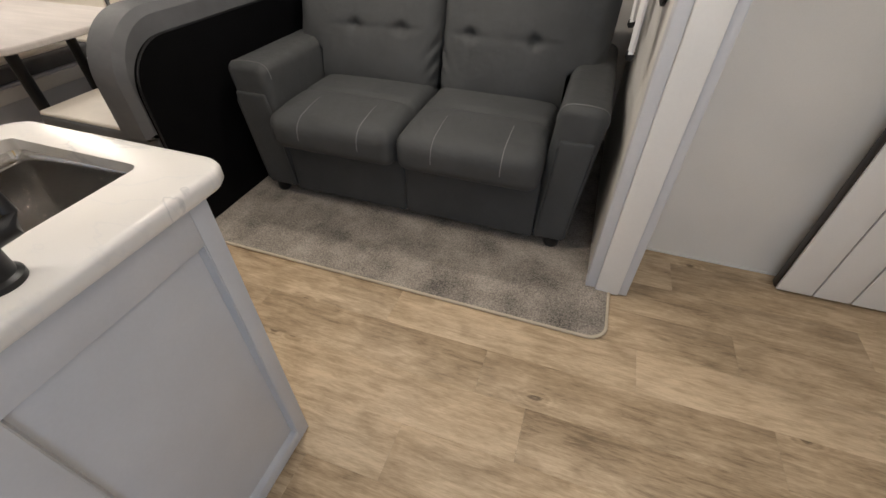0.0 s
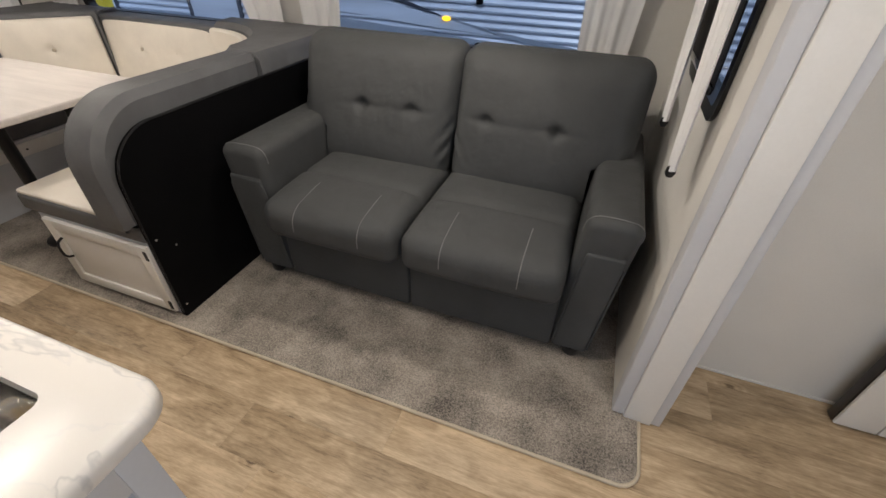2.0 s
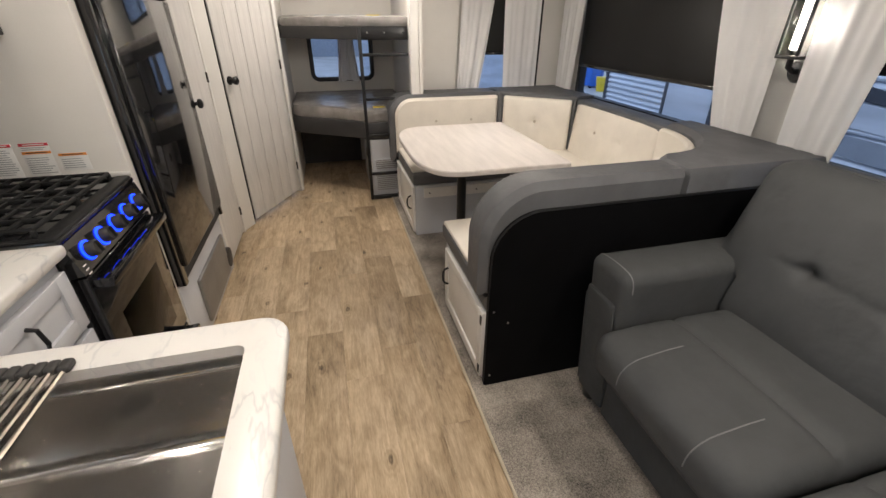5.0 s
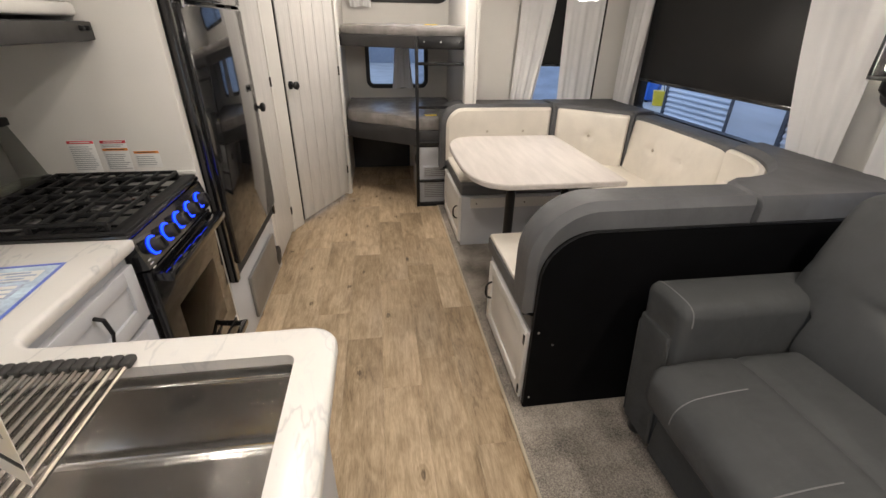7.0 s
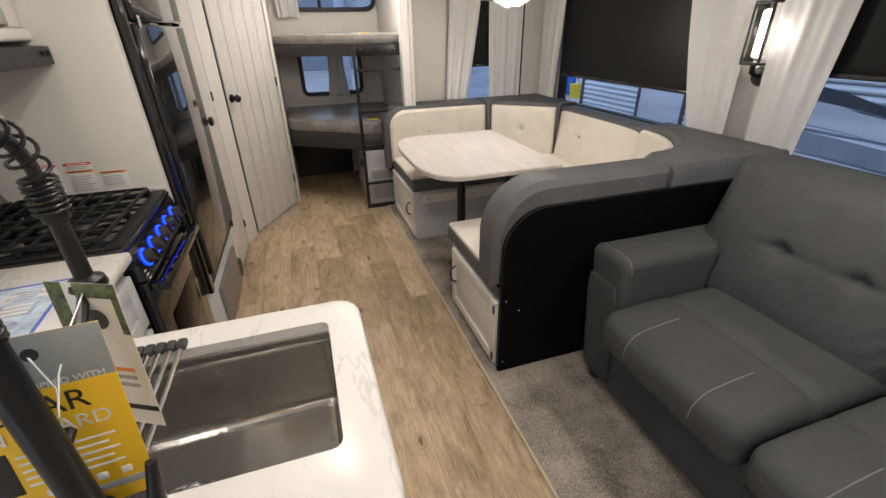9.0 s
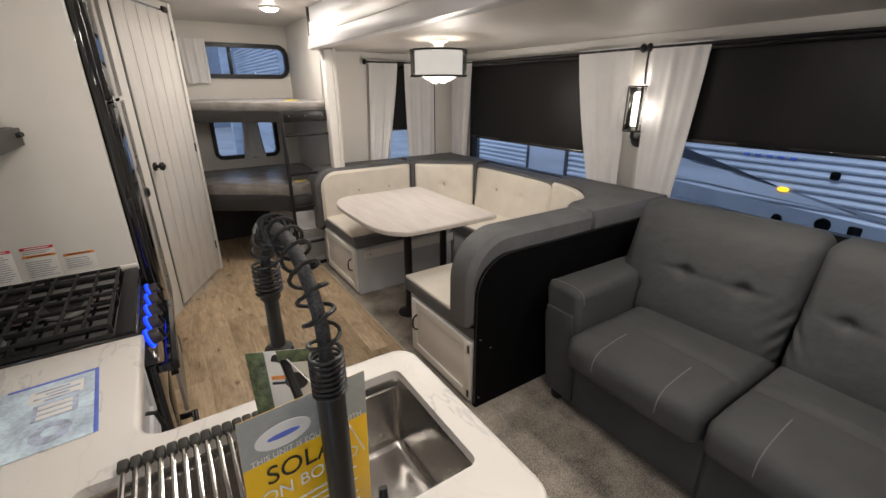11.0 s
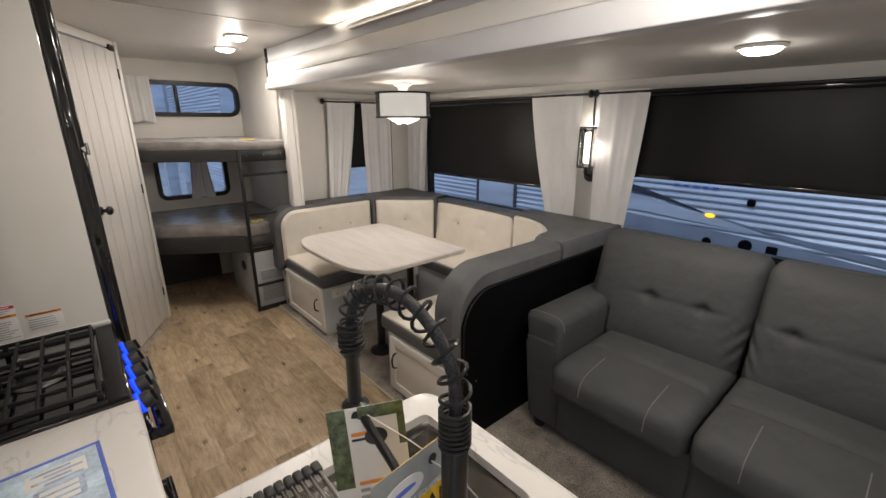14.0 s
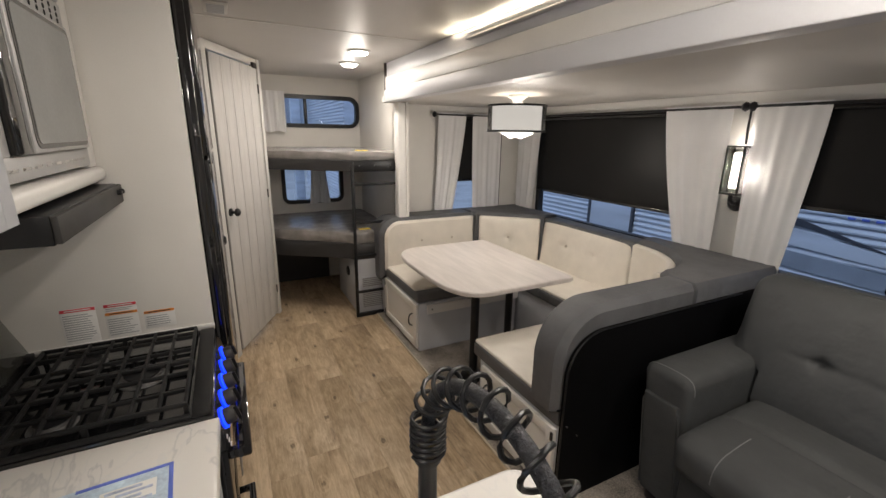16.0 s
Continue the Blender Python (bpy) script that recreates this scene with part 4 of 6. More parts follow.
def bench(label, x0, x1, y0, y1, seat_x0, seat_x1, door_x0, door_x1, handle_x, hinge_x):
    b = thing("dinette_bench", label, "bench", (0, 0, 0.012), group="dinette benches")
    part("base", box((x0, y0 + 0.02, 0), (x1, y1, 0.378), 0.003), M["cabinet"], b)
    d = cabinet_door(b, door_x0, door_x1, 0.025, 0.368, y0 + 0.019, mat="trim")
    pull(d, handle_x, y0 + 0.003, 0.23)
    for z in (0.065, 0.330):
        part("hinge", box((hinge_x - 0.008, y0 - 0.003, z - 0.022), (hinge_x + 0.008, y0 + 0.010, z + 0.022), 0.002), M["black"], d, "black hinge")

    def seat(out, h):
        if out.z > 0:
            out.z += 0.010 * (1 - (out.x / h.x) ** 4) * (1 - (out.y / h.y) ** 4)
        return out

    part("seat_border", box((seat_x0, y0 + 0.012, 0.380), (max(seat_x1, x1 - 0.01), y1, 0.460), 0.016, 3, 6), M["greycloth"], b, "dark grey cushion border")
    part("seat_cushion", box((seat_x0 + 0.006, y0 + 0.018, 0.453), (seat_x1 - 0.006, y1 - 0.005, 0.475), 0.011, 3, 12, seat), M["cream"], b, "cream cushion top")
    return b


far_bench = bench("white-based dinette bench with cream seat by the bunks", -3.30, -2.315, 0.58, 1.47, -3.18, -2.38, -3.02, -2.325, -2.405, -3.01)
part("batten", box((-2.314, 0.66, 0.295), (-2.297, 1.48, 0.365), 0.003), M["trim"], far_bench, "white table-bed batten")
for yy in (0.70, 1.05, 1.40):
    part("screw", lathe(bmesh.new(), [(0.006, 0.0), (0.005, 0.003)], (-2.297, yy, 0.33), "x", 10), M["darkplastic"], far_bench)
near = bench("white-based dinette bench with cream seat and black end panel", -1.46, -0.815, 0.58, 1.47, -1.53, -1.01, -1.42, -0.835, -1.36, -0.845)
rear = thing("dinette_bench", "white-based rear dinette bench with cream seat", "bench", (0, 0, 0.012), group="dinette benches")
part("base", box((-3.29, 1.49, 0), (-0.83, 2.13, 0.378), 0.003), M["cabinet"], rear)
part("seat_border", box((-2.90, 1.475, 0.380), (-1.08, 1.95, 0.460), 0.016, 3, 6), M["greycloth"], rear, "dark grey cushion border")
part("seat_cushion", box((-2.89, 1.482, 0.453), (-1.09, 1.95, 0.475), 0.011, 3, 12), M["cream"], rear, "cream cushion top")


# far backrest
far_back = thing("backrest", "cream tufted dinette backrest with dark grey border", "backrest", (0, 0, 0.012), "dinette backrests")
part("shell", side_slab(0.545, 1.46, 0.345, 0.885, -3.29, -3.02, 0.16, 0.03), M["greycloth"], far_back, "dark grey vinyl border")
o = rounded(0.585, 0.43, 1.452, 0.862, (0.02, 0.02, 0.02, 0.14), 12)
bm = prism(bmesh.new(), o, 0, 0.05, 0.02)
part("cushion", mapped(bm, lambda c: Vector((-3.035 + c.z, c.x, c.y))), M["cream"], far_back, "cream padded face")
for yy in (0.92, 1.22):
    part("button", lathe(bmesh.new(), [(0.011, 0.0), (0.010, 0.004), (0.004, 0.006)], (-2.986, yy, 0.68), "x", 12), M["creambutton"], far_back)
# corner backrest, set diagonally
corner = thing("backrest", "cream tufted corner backrest of the dinette", "backrest", (0, 0, 0.012), "dinette backrests")
cm = Matrix.Translation((-2.825, 1.690, 0.43)) @ pose(0, 0, 0, 0, 0, 50)
part("shell", mapped(box((-0.345, 0.0, -0.085), (0.345, 0.10, 0.462), 0.03, 3), lambda c: cm @ c), M["greycloth"], corner, "dark grey vinyl border")
part("shell_fill", prism(bmesh.new(), [(-3.30, 1.462), (-3.06, 1.462), (-2.63, 1.925), (-2.63, 2.13), (-3.30, 2.13)], 0.345, 0.885, 0.02), M["greycloth"], corner, "dark grey vinyl top")
part("cushion", mapped(face_cushion(0.555, 0.435, 0.04, [(0, 0.15)]), lambda c: cm @ (c + Vector((0.036, 0, 0)))), M["cream"], corner, "cream padded face")
for bx, bz in ((0, 0.15),):
    part("button", mapped(lathe(bmesh.new(), [(0.012, 0.0), (0.010, -0.004), (0.003, -0.006)], (bx * 0.315 + 0.036, -0.036, 0.2175 + bz * 0.2175), "y", 12), lambda c: cm @ c), M["creambutton"], corner)
part("piping", tube(bmesh.new(), [(-2.960, 1.460, 0.47 + 0.05 * k) for k in range(8)] + [(-2.972, 1.462, 0.868), (-3.04, 1.474, 0.888), (-3.20, 1.474, 0.888)], 0.011, 8), M["greycloth"], corner, "dark grey piping")
part("piping", tube(bmesh.new(), [(-2.592, 1.930, 0.47 + 0.05 * k) for k in range(8)] + [(-2.60, 1.945, 0.872), (-2.612, 1.98, 0.886), (-2.618, 2.10, 0.888)], 0.008, 8), M["greycloth"], corner, "dark grey piping")
# long rear backrest
long_back = thing("backrest", "long cream tufted backrest under the dinette window", "backrest", (0, 0, 0.012), "dinette backrests")
part("shell", box((-2.625, 1.96, 0.345), (-1.612, 2.13, 0.868), 0.02, 3), M["greycloth"], long_back, "dark grey vinyl border")
lm = Matrix.Translation((-2.13, 1.97, 0.43)) @ pose(0, 0, 0, -6, 0, 0)
part("cushion", mapped(face_cushion(0.97, 0.43, 0.05, [(-0.35, 0.15), (0.3, 0.15)]), lambda c: lm @ c), M["cream"], long_back, "cream padded face")
for bx in (-0.35, 0.3):
    part("button", mapped(lathe(bmesh.new(), [(0.012, 0.0), (0.010, -0.004), (0.003, -0.006)], (bx * 0.485, -0.046, 0.215 + 0.15 * 0.215), "y", 12), lambda c: lm @ c), M["creambutton"], long_back)
# near backrest: dark top, curved cream inner corner, black end panel
near_back = thing("backrest", "dark grey padded dinette backrest with black end panel", "backrest", (0, 0, 0.012), "dinette backrests")
part("shell", side_slab(0.558, 1.404, 0.450, 0.910, -1.000, -0.822, 0.235, 0.028), M["greycloth"], near_back, "dark grey vinyl padding")
arc_ = [(-1.60 + 0.525 * math.cos(radians(a)), 1.47 + 0.47 * math.sin(radians(a))) for a in range(0, 91, 9)]
part("corner_top", prism(bmesh.new(), [(-1.000, 1.406), (-0.822, 1.406), (-0.822, 2.12), (-1.605, 2.12)] + arc_[::-1], 0.450, 0.906, 0.026), M["greycloth"], near_back, "dark grey vinyl corner")
inner = [(-1.60 + 0.48 * math.cos(radians(a)), 1.47 + 0.425 * math.sin(radians(a))) for a in range(0, 91, 9)]
part("cushion", prism(bmesh.new(), [(x + 0.001, y) for x, y in arc_] + inner[::-1], 0.43, 0.872, 0.012), M["cream"], near_back, "curved cream padded face")
part("end_panel", side_slab(0.592, 2.12, 0.0, 0.815, -0.820, -0.797, 0.19, 0.002), M["blackpanel"], near_back, "matt black end panel")
part("edge_strip", mapped(tube(bmesh.new(), [(-0.80, y, z) for y, z in [(0.590, 0.03), (0.590, 0.40), (0.592, 0.60)] + [(0.782 - 0.19 * math.cos(radians(a)), 0.627 + 0.19 * math.sin(radians(a))) for a in range(10, 91, 8)] + [(1.2, 0.818), (1.75, 0.816)]], 0.004, 6), lambda c: c), M["black"], near_back)
for y, z in ((0.615, 0.06), (0.615, 0.40), (0.68, 0.335)):
    part("screw", lathe(bmesh.new(), [(0.006, 0.0), (0.005, 0.003)], (-0.797, y, z), "x", 10), M["chrome"], near_back)


def build_table():
    t = thing("dinette_table", "whitewashed laminate dinette table with bowed end", "table", (0, 0, 0.012))
    o = []
    for a in range(0, 19):
        ang = radians(180 + a * 10)
        o.append((-2.11 + 0.545 * (abs(math.cos(ang)) ** 0.55) * (1 if math.cos(ang) > 0 else -1), 0.74 - 0.235 * (abs(math.sin(ang)) ** 0.85)))
    o += [(-1.565, 1.32), (-1.575, 1.345), (-1.60, 1.355), (-2.63, 1.355), (-2.65, 1.345), (-2.655, 1.32)]
    part("tabletop", prism(bmesh.new(), o, 0.690, 0.720, 0.006), M["tabletop"], t)
    for x, y in ((-1.86, 0.80), (-2.12, 1.26)):
        part("leg", tube(bmesh.new(), [(x, y, 0.02), (x, y, 0.655)], 0.028, 18), M["black"], t, "black steel pedestal leg")
        part("floor_socket", lathe(bmesh.new(), [(0.085, 0.0), (0.082, 0.008), (0.045, 0.016), (0.034, 0.045)], (x, y, 0)), M["black"], t, "black floor socket")
        part("top_socket", lathe(bmesh.new(), [(0.034, 0.625), (0.05, 0.665), (0.09, 0.68), (0.09, 0.690)], (x, y, 0)), M["black"], t)
    return t


build_table()

# ---- kitchen ----
penin = thing("peninsula_cabinet", "pale grey peninsula cabinet with framed end panels", "cabinet")
part("body", boxes(((-0.255, GALLEY + 0.005, 0.07), (0.192, -0.105, TOP - 0.24)), ((-0.255, -0.115, TOP - 0.24), (0.192, -0.105, TOP - 0.034)), ((0.185, GALLEY + 0.005, TOP - 0.24), (0.192, -0.115, TOP - 0.034)), ((-0.255, GALLEY + 0.005, TOP - 0.24), (-0.245, -0.115, TOP - 0.032)), r=0.002), M["cabinet"], penin)
part("plinth", box((-0.23, GALLEY + 0.005, 0.002), (0.165, -0.13, 0.069), 0.002), M["cabinet"], penin)


def framed_side(parent, y0, y1, z0, z1, x, left, right, low, high):
    """A framed end panel with a stepped recess; the four widths are those of its stiles and rails."""
    t = 0.022
    a0, a1, b0, b1 = y0 + left, y1 - right, z0 + low, z1 - high
    f = part("side_frame", boxes(((x, y0, z0), (x + t, a0, z1)), ((x, a1, z0), (x + t, y1, z1)), ((x, a0, z0), (x + t, a1, b0)), ((x, a0, b1), (x + t, a1, z1)), r=0.0015), M["cabinet"], parent)
    bm = bmesh.new()
    rings = [[bm.verts.new(p) for p in ((d, a0 + e, b0 + e), (d, a1 - e, b0 + e), (d, a1 - e, b1 - e), (d, a0 + e, b1 - e))] for d, e in ((x + t - 0.002, -0.001), (x + t - 0.003, 0.002), (x + 0.010, 0.004), (x + 0.0042, 0.007))]
    for a, b in zip(rings, rings[1:]):
        for k in range(4):
            bm.faces.new((a[k], a[(k + 1) % 4], b[(k + 1) % 4], b[k]))
    part("moulding", bm, M["cabinet"], f)
    part("panel", box((x + 0.0005, a0 - 0.001, b0 - 0.001), (x + 0.004, a1 + 0.001, b1 + 0.001), 0.001), M["cabinet"], f)


framed_side(penin, -0.570, -0.095, 0.004, TOP - 0.034, 0.193, 0.085, 0.040, 0.045, 0.100)
framed_side(penin, -1.27, -0.573, 0.004, TOP - 0.034, 0.193, 0.045, 0.055, 0.045, 0.080)
part("end_panel", box((-0.255, -0.104, 0.004), (0.193, -0.094, TOP - 0.034), 0.002), M["cabinet"], penin)

sinkbase = thing("kitchen_cabinet", "pale grey kitchen cabinet with drawer beside the cooker", "cabinet")
part("body", box((-0.725, GALLEY + 0.005, 0.07), (-0.262, FRONT - 0.02, TOP - 0.034), 0.002), M["cabinet"], sinkbase)
part("plinth", box((-0.725, GALLEY + 0.005, 0.002), (-0.262, FRONT - 0.07, 0.069), 0.002), M["darkplastic"], sinkbase)


def framed_front(parent, x0, x1, z0, z1, y, name):
    fr, t = 0.045, 0.018
    bm = boxes(((x0, y, z0), (x0 + fr, y + t, z1)), ((x1 - fr, y, z0), (x1, y + t, z1)), ((x0 + fr, y, z0), (x1 - fr, y + t, z0 + fr)), ((x0 + fr, y, z1 - fr), (x1 - fr, y + t, z1)), r=0.0015)
    f = part(name, bm, M["cabinet"], parent)
    part("panel", box((x0 + fr - 0.001, y + 0.001, z0 + fr - 0.001), (x1 - fr + 0.001, y + 0.009, z1 - fr + 0.001), 0.001), M["cabinet"], f)
    return f


dr = framed_front(sinkbase, -0.715, -0.30, 0.675, 0.845, FRONT - 0.019, "drawer")
dd = framed_front(sinkbase, -0.715, -0.30, 0.09, 0.655, FRONT - 0.019, "door")
for p, x, z in ((dr, -0.509, 0.765), (dd, -0.36, 0.58)):
    part("handle", tube(bmesh.new(), [(x, FRONT, z + 0.045), (x, FRONT + 0.02, z + 0.04), (x, FRONT + 0.028, z), (x, FRONT + 0.02, z - 0.04), (x, FRONT, z - 0.045)], 0.0055, 8), M["black"], p, "black bowed pull")

# worktop: L-shaped, with the sink cut out of the peninsula
SX0, SX1, SY0, SY1 = -0.200, 0.120, -0.72, -0.115


def worktop():
    """One slab with a rolled edge, rounded outer corners and a rectangular hole."""
    out = []

    def arc(cx, cy, r, a0, a1, n=8):
        for j in range(n + 1):
            a = radians(a0 + (a1 - a0) * j / n)
            out.append((cx + r * math.cos(a), cy + r * math.sin(a)))

    R = 0.055
    out.append((-0.728, GALLEY + 0.002))
    out.append((0.254, GALLEY + 0.002))
    arc(0.254 - R, -0.045 - R, R, 0, 90)
    arc(-0.280 + R, -0.045 - R, R, 90, 180)
    arc(-0.280 - 0.05, FRONT + 0.015 + 0.05, 0.05, 0, -90, 6)
    out.append((-0.728, FRONT + 0.015))
    hole = rounded(SX0, SY0, SX1, SY1, [0.018] * 4, 5)
    bm = bmesh.new()
    n = len(out)
    rings = []
    for z, o in ((TOP - 0.034, -0.006), (TOP - 0.026, 0.0), (TOP - 0.010, 0.0), (TOP - 0.003, -0.004), (TOP, -0.012)):
        ring = []
        for i, p in enumerate(out):
            a, b = Vector(out[(i + 1) % n]), Vector(out[i - 1])
            t = (a - b).normalized()
            ring.append(bm.verts.new((p[0] + t.y * o, p[1] - t.x * o, z)))
        rings.append(ring)
    for a, b in zip(rings, rings[1:]):
        for j in range(n):
            bm.faces.new((a[j], a[(j + 1) % n], b[(j + 1) % n], b[j]))
    ht = [bm.verts.new((x, y, TOP)) for x, y in hole]
    hb = [bm.verts.new((x, y, TOP - 0.034)) for x, y in hole]
    m = len(hole)
    for j in range(m):
        bm.faces.new((ht[j], ht[(j + 1) % m], hb[(j + 1) % m], hb[j]))
    for outer, inner in ((rings[-1], ht), (rings[0], hb)):
        edges = []
        for loop in (outer, inner):
            for j in range(len(loop)):
                e = bm.edges.get((loop[j], loop[(j + 1) % len(loop)])) or bm.edges.new((loop[j], loop[(j + 1) % len(loop)]))
                edges.append(e)
        bmesh.ops.triangle_fill(bm, edges=edges, use_beauty=True)
    return bm


solid("worktop", worktop(), M["marble"], "L-shaped marble-look laminate worktop with rounded corners", "worktop")

DX, DY = -0.03, -0.42
sink = thing("sink", "brushed stainless steel undermount sink with a drain", "sink")
bm = bmesh.new()
levels = [(0.004, TOP - 0.016, 0.02), (0.0, TOP - 0.022, 0.018), (-0.003, TOP - 0.05, 0.018), (-0.005, TOP - 0.196, 0.016), (-0.006, TOP - 0.206, 0.016), (-0.012, TOP - 0.214, 0.018), (-0.022, TOP - 0.218, 0.02), (-0.036, TOP - 0.2185, 0.02)]
rings = [[bm.verts.new((x, y, z)) for x, y in rounded(SX0 - o, SY0 - o, SX1 + o, SY1 + o, [r] * 4, 5)] for o, z, r in levels]
for a, b in zip(rings, rings[1:]):
    for j in range(len(a)):
        bm.faces.new((a[j], a[(j + 1) % len(a)], b[(j + 1) % len(a)], b[j]))
low = bm.verts.new((DX, DY, TOP - 0.2235))
for j in range(len(rings[-1])):
    bm.faces.new((rings[-1][j], rings[-1][(j + 1) % len(rings[-1])], low))
bowl = part("bowl", bm, M["steel"], sink)
for xa, xb in ((SX0 + 0.0005, SX0 + 0.008), (SX1 - 0.008, SX1 - 0.0005)):
    part("ledge", box((xa, SY0, TOP - 0.050), (xb, SY1, TOP - 0.044), 0.002), M["steel"], sink)
part("drain", lathe(bmesh.new(), [(0.052, 0.0), (0.052, 0.003), (0.040, 0.004), (0.034, 0.0015), (0.012, 0.001)], (DX, DY, TOP - 0.2215), "z", 32), M["chrome"], sink, "round chrome drain")
part("strainer", lathe(bmesh.new(), [(0.03, 0.0), (0.028, 0.006), (0.008, 0.008), (0.006, 0.022)], (DX, DY, TOP - 0.220), "z", 20), M["darkplastic"], sink)

rack = thing("drying_rack", "roll-up steel drying rack with grey silicone ends over the sink", "drying rack", (0, 0, TOP))
for j in range(15):
    y = -0.650 + j * 0.0185
    part("rod", tube(bmesh.new(), [(SX0 - 0.012, y, 0.007), (SX1 + 0.012, y, 0.007)], 0.0048, 8), M["steel"], rack)
for x in (SX0 - 0.006, SX1 + 0.006):
    for j in range(15):
        y = -0.650 + j * 0.0185
        part("grip", box((x - 0.014, y - 0.0088, 0.001), (x + 0.014, y + 0.0088, 0.0155), 0.005, 2), M["darkplastic"], rack, "grey silicone end")

# spring faucet
FX, FY = 0.188, -0.380
faucet = thing("faucet", "black spring pull-down kitchen faucet", "faucet", (0, 0, TOP))
part("base", lathe(bmesh.new(), [(0.030, 0.0), (0.030, 0.008), (0.024, 0.012), (0.023, 0.08), (0.021, 0.085)], (FX, FY, 0)), M["black"], faucet)
part("column", lathe(bmesh.new(), [(0.0155, 0.084), (0.0155, 0.318), (0.0145, 0.326)], (FX, FY, 0)), M["black"], faucet)
lever = part("lever", tube(bmesh.new(), [(FX, FY + 0.02, 0.05), (FX, FY + 0.045, 0.05), (FX - 0.005, FY + 0.055, 0.065), (FX - 0.02, FY + 0.06, 0.12)], [0.014, 0.014, 0.010, 0.006], 12), M["black"], faucet, "black lever handle")
# hose: up, over and down
hose = []
HX0, HX1, HZ = FX, -0.015, 0.392
for j in range(6):
    hose.append(Vector((HX0, FY, 0.320 + (HZ - 0.320) * j / 6)))
for j in range(25):
    a = math.pi * j / 24
    hose.append(Vector(((HX0 + HX1) / 2 + (HX0 - HX1) / 2 * math.cos(a), FY - 0.014 * j / 24, HZ + 0.085 * math.sin(a))))
hose.append(Vector((HX1 + 0.001, FY - 0.014, HZ - 0.03)))
part("hose", tube(bmesh.new(), hose, 0.0074, 10), material("braided_hose", (0.05, 0.05, 0.055), 0.4, 0.5, spread=0.4, scale=400, bump=0.6, fine=700), faucet, "dark braided hose")


def coil(points, turns_at, radius, wire, steps=14):
    """A wire wound round a line; turns_at(f) gives the turns made by the fraction f of its length."""
    pts = [Vector(p) for p in points]
    dist = [0.0]
    for a, b in zip(pts, pts[1:]):
        dist.append(dist[-1] + (b - a).length)
    total = turns_at(1.0)
    n = int(total * steps)
    out = []
    k = 0
    for i in range(n + 1):
        want = total * i / n
        lo_, hi_ = 0.0, 1.0
        for _ in range(24):
            mid = (lo_ + hi_) / 2
            lo_, hi_ = (mid, hi_) if turns_at(mid) < want else (lo_, mid)
        s = lo_ * dist[-1]
        while k < len(pts) - 2 and dist[k + 1] < s:
            k += 1
        while k > 0 and dist[k] > s:
            k -= 1
        f = (s - dist[k]) / max(1e-9, dist[k + 1] - dist[k])
        p = pts[k].lerp(pts[k + 1], f)
        d = (pts[k + 1] - pts[k]).normalized()
        e1 = Vector((0, 1, 0))
        e2 = d.cross(e1).normalized()
        a = 2 * math.pi * want
        out.append(p + (e1 * math.cos(a) + e2 * math.sin(a)) * radius)
    return tube(bmesh.new(), out, wire, 7)


def turns(f):
    # close-wound at both ends, open between
    if f < 0.13:
        return f / 0.13 * 8
    if f < 0.90:
        return 8 + (f - 0.13) / 0.77 * 12.5
    return 20.5 + (f - 0.90) / 0.10 * 6


part("spring", coil(hose, turns, 0.0170, 0.0023), M["black"], faucet, "black wire spring")
part("spray_head", lathe(bmesh.new(), [(0.013, -0.160), (0.0165, -0.156), (0.0165, -0.108), (0.019, -0.103), (0.022, -0.098), (0.020, -0.088), (0.0105, -0.083), (0.0098, -0.01), (0.014, -0.005), (0.014, 0.01)], (HX1, FY - 0.014, HZ - 0.035)), M["black"], faucet, "black spray head with a flared nozzle")
part("dock_arm", tube(bmesh.new(), [(FX, FY, 0.17), (FX - 0.06, FY - 0.004, 0.18), (HX1 + 0.012, FY - 0.014, 0.262)], 0.0065, 8), M["black"], faucet, "black docking arm")


def hang_card(name, label, tl, tr, height, lean, mat):
    """A card hung by its top edge; local x runs along the card, local z up, its face to -y."""
    tl, tr = Vector(tl), Vector(tr)
    w = (tr - tl).length
    x = (tr - tl).normalized()
    up = Vector((0, 0, 1))
    y = up.cross(x).normalized()
    z = x.cross(y)
    m = Matrix((x, y, z)).transposed().to_4x4()
    top = thing(name, label, "tag")
    top.matrix_basis = Matrix.Translation(tl) @ m @ pose(0, 0, 0, lean, 0, 0)
    part("card", box((0, 0.0, -height), (w, 0.0008, 0), 0.0003), M[mat], top)
    return top, w


def flat(parent, name, x0, x1, z0, z1, mat, d=0.0006):
    return part(name, box((x0, -d, z0), (x1, -0.0001, z1), 0.0001), M[mat], parent)


card, w = hang_card("hang_tag", "yellow and grey printed tag hanging from the faucet", (0.160, -0.474, TOP + 0.302), (0.138, -0.322, TOP + 0.294), 0.235, -3, "yellow")
flat(card, "band", 0, w, -0.062, 0, "greycard")
flat(card, "foot_band", 0, w, -0.215, -0.205, "greycard")
part("hole_ring", mapped(lathe(bmesh.new(), [(0.007, -0.0012), (0.007, 0.0)], (w * 0.62, 0, -0.022), "y", 20), lambda c: c), M["blackink"], card)
part("badge", mapped(lathe(bmesh.new(), [(0.028, -0.0012), (0.028, -0.0001)], (0, 0, 0), "y", 28), lambda c: Vector((c.x * 1.15 + 0.047, c.y, c.z * 0.55 - 0.036))), M["paper"], card, "white oval badge")
part("badge_mark", mapped(lathe(bmesh.new(), [(0.022, -0.0018), (0.022, -0.0013)], (0, 0, 0), "y", 28), lambda c: Vector((c.x * 0.85 + 0.047, c.y, c.z * 0.16 - 0.036))), M["bluedeep"], card)
txt = pose(0, -0.0014, 0, 90)
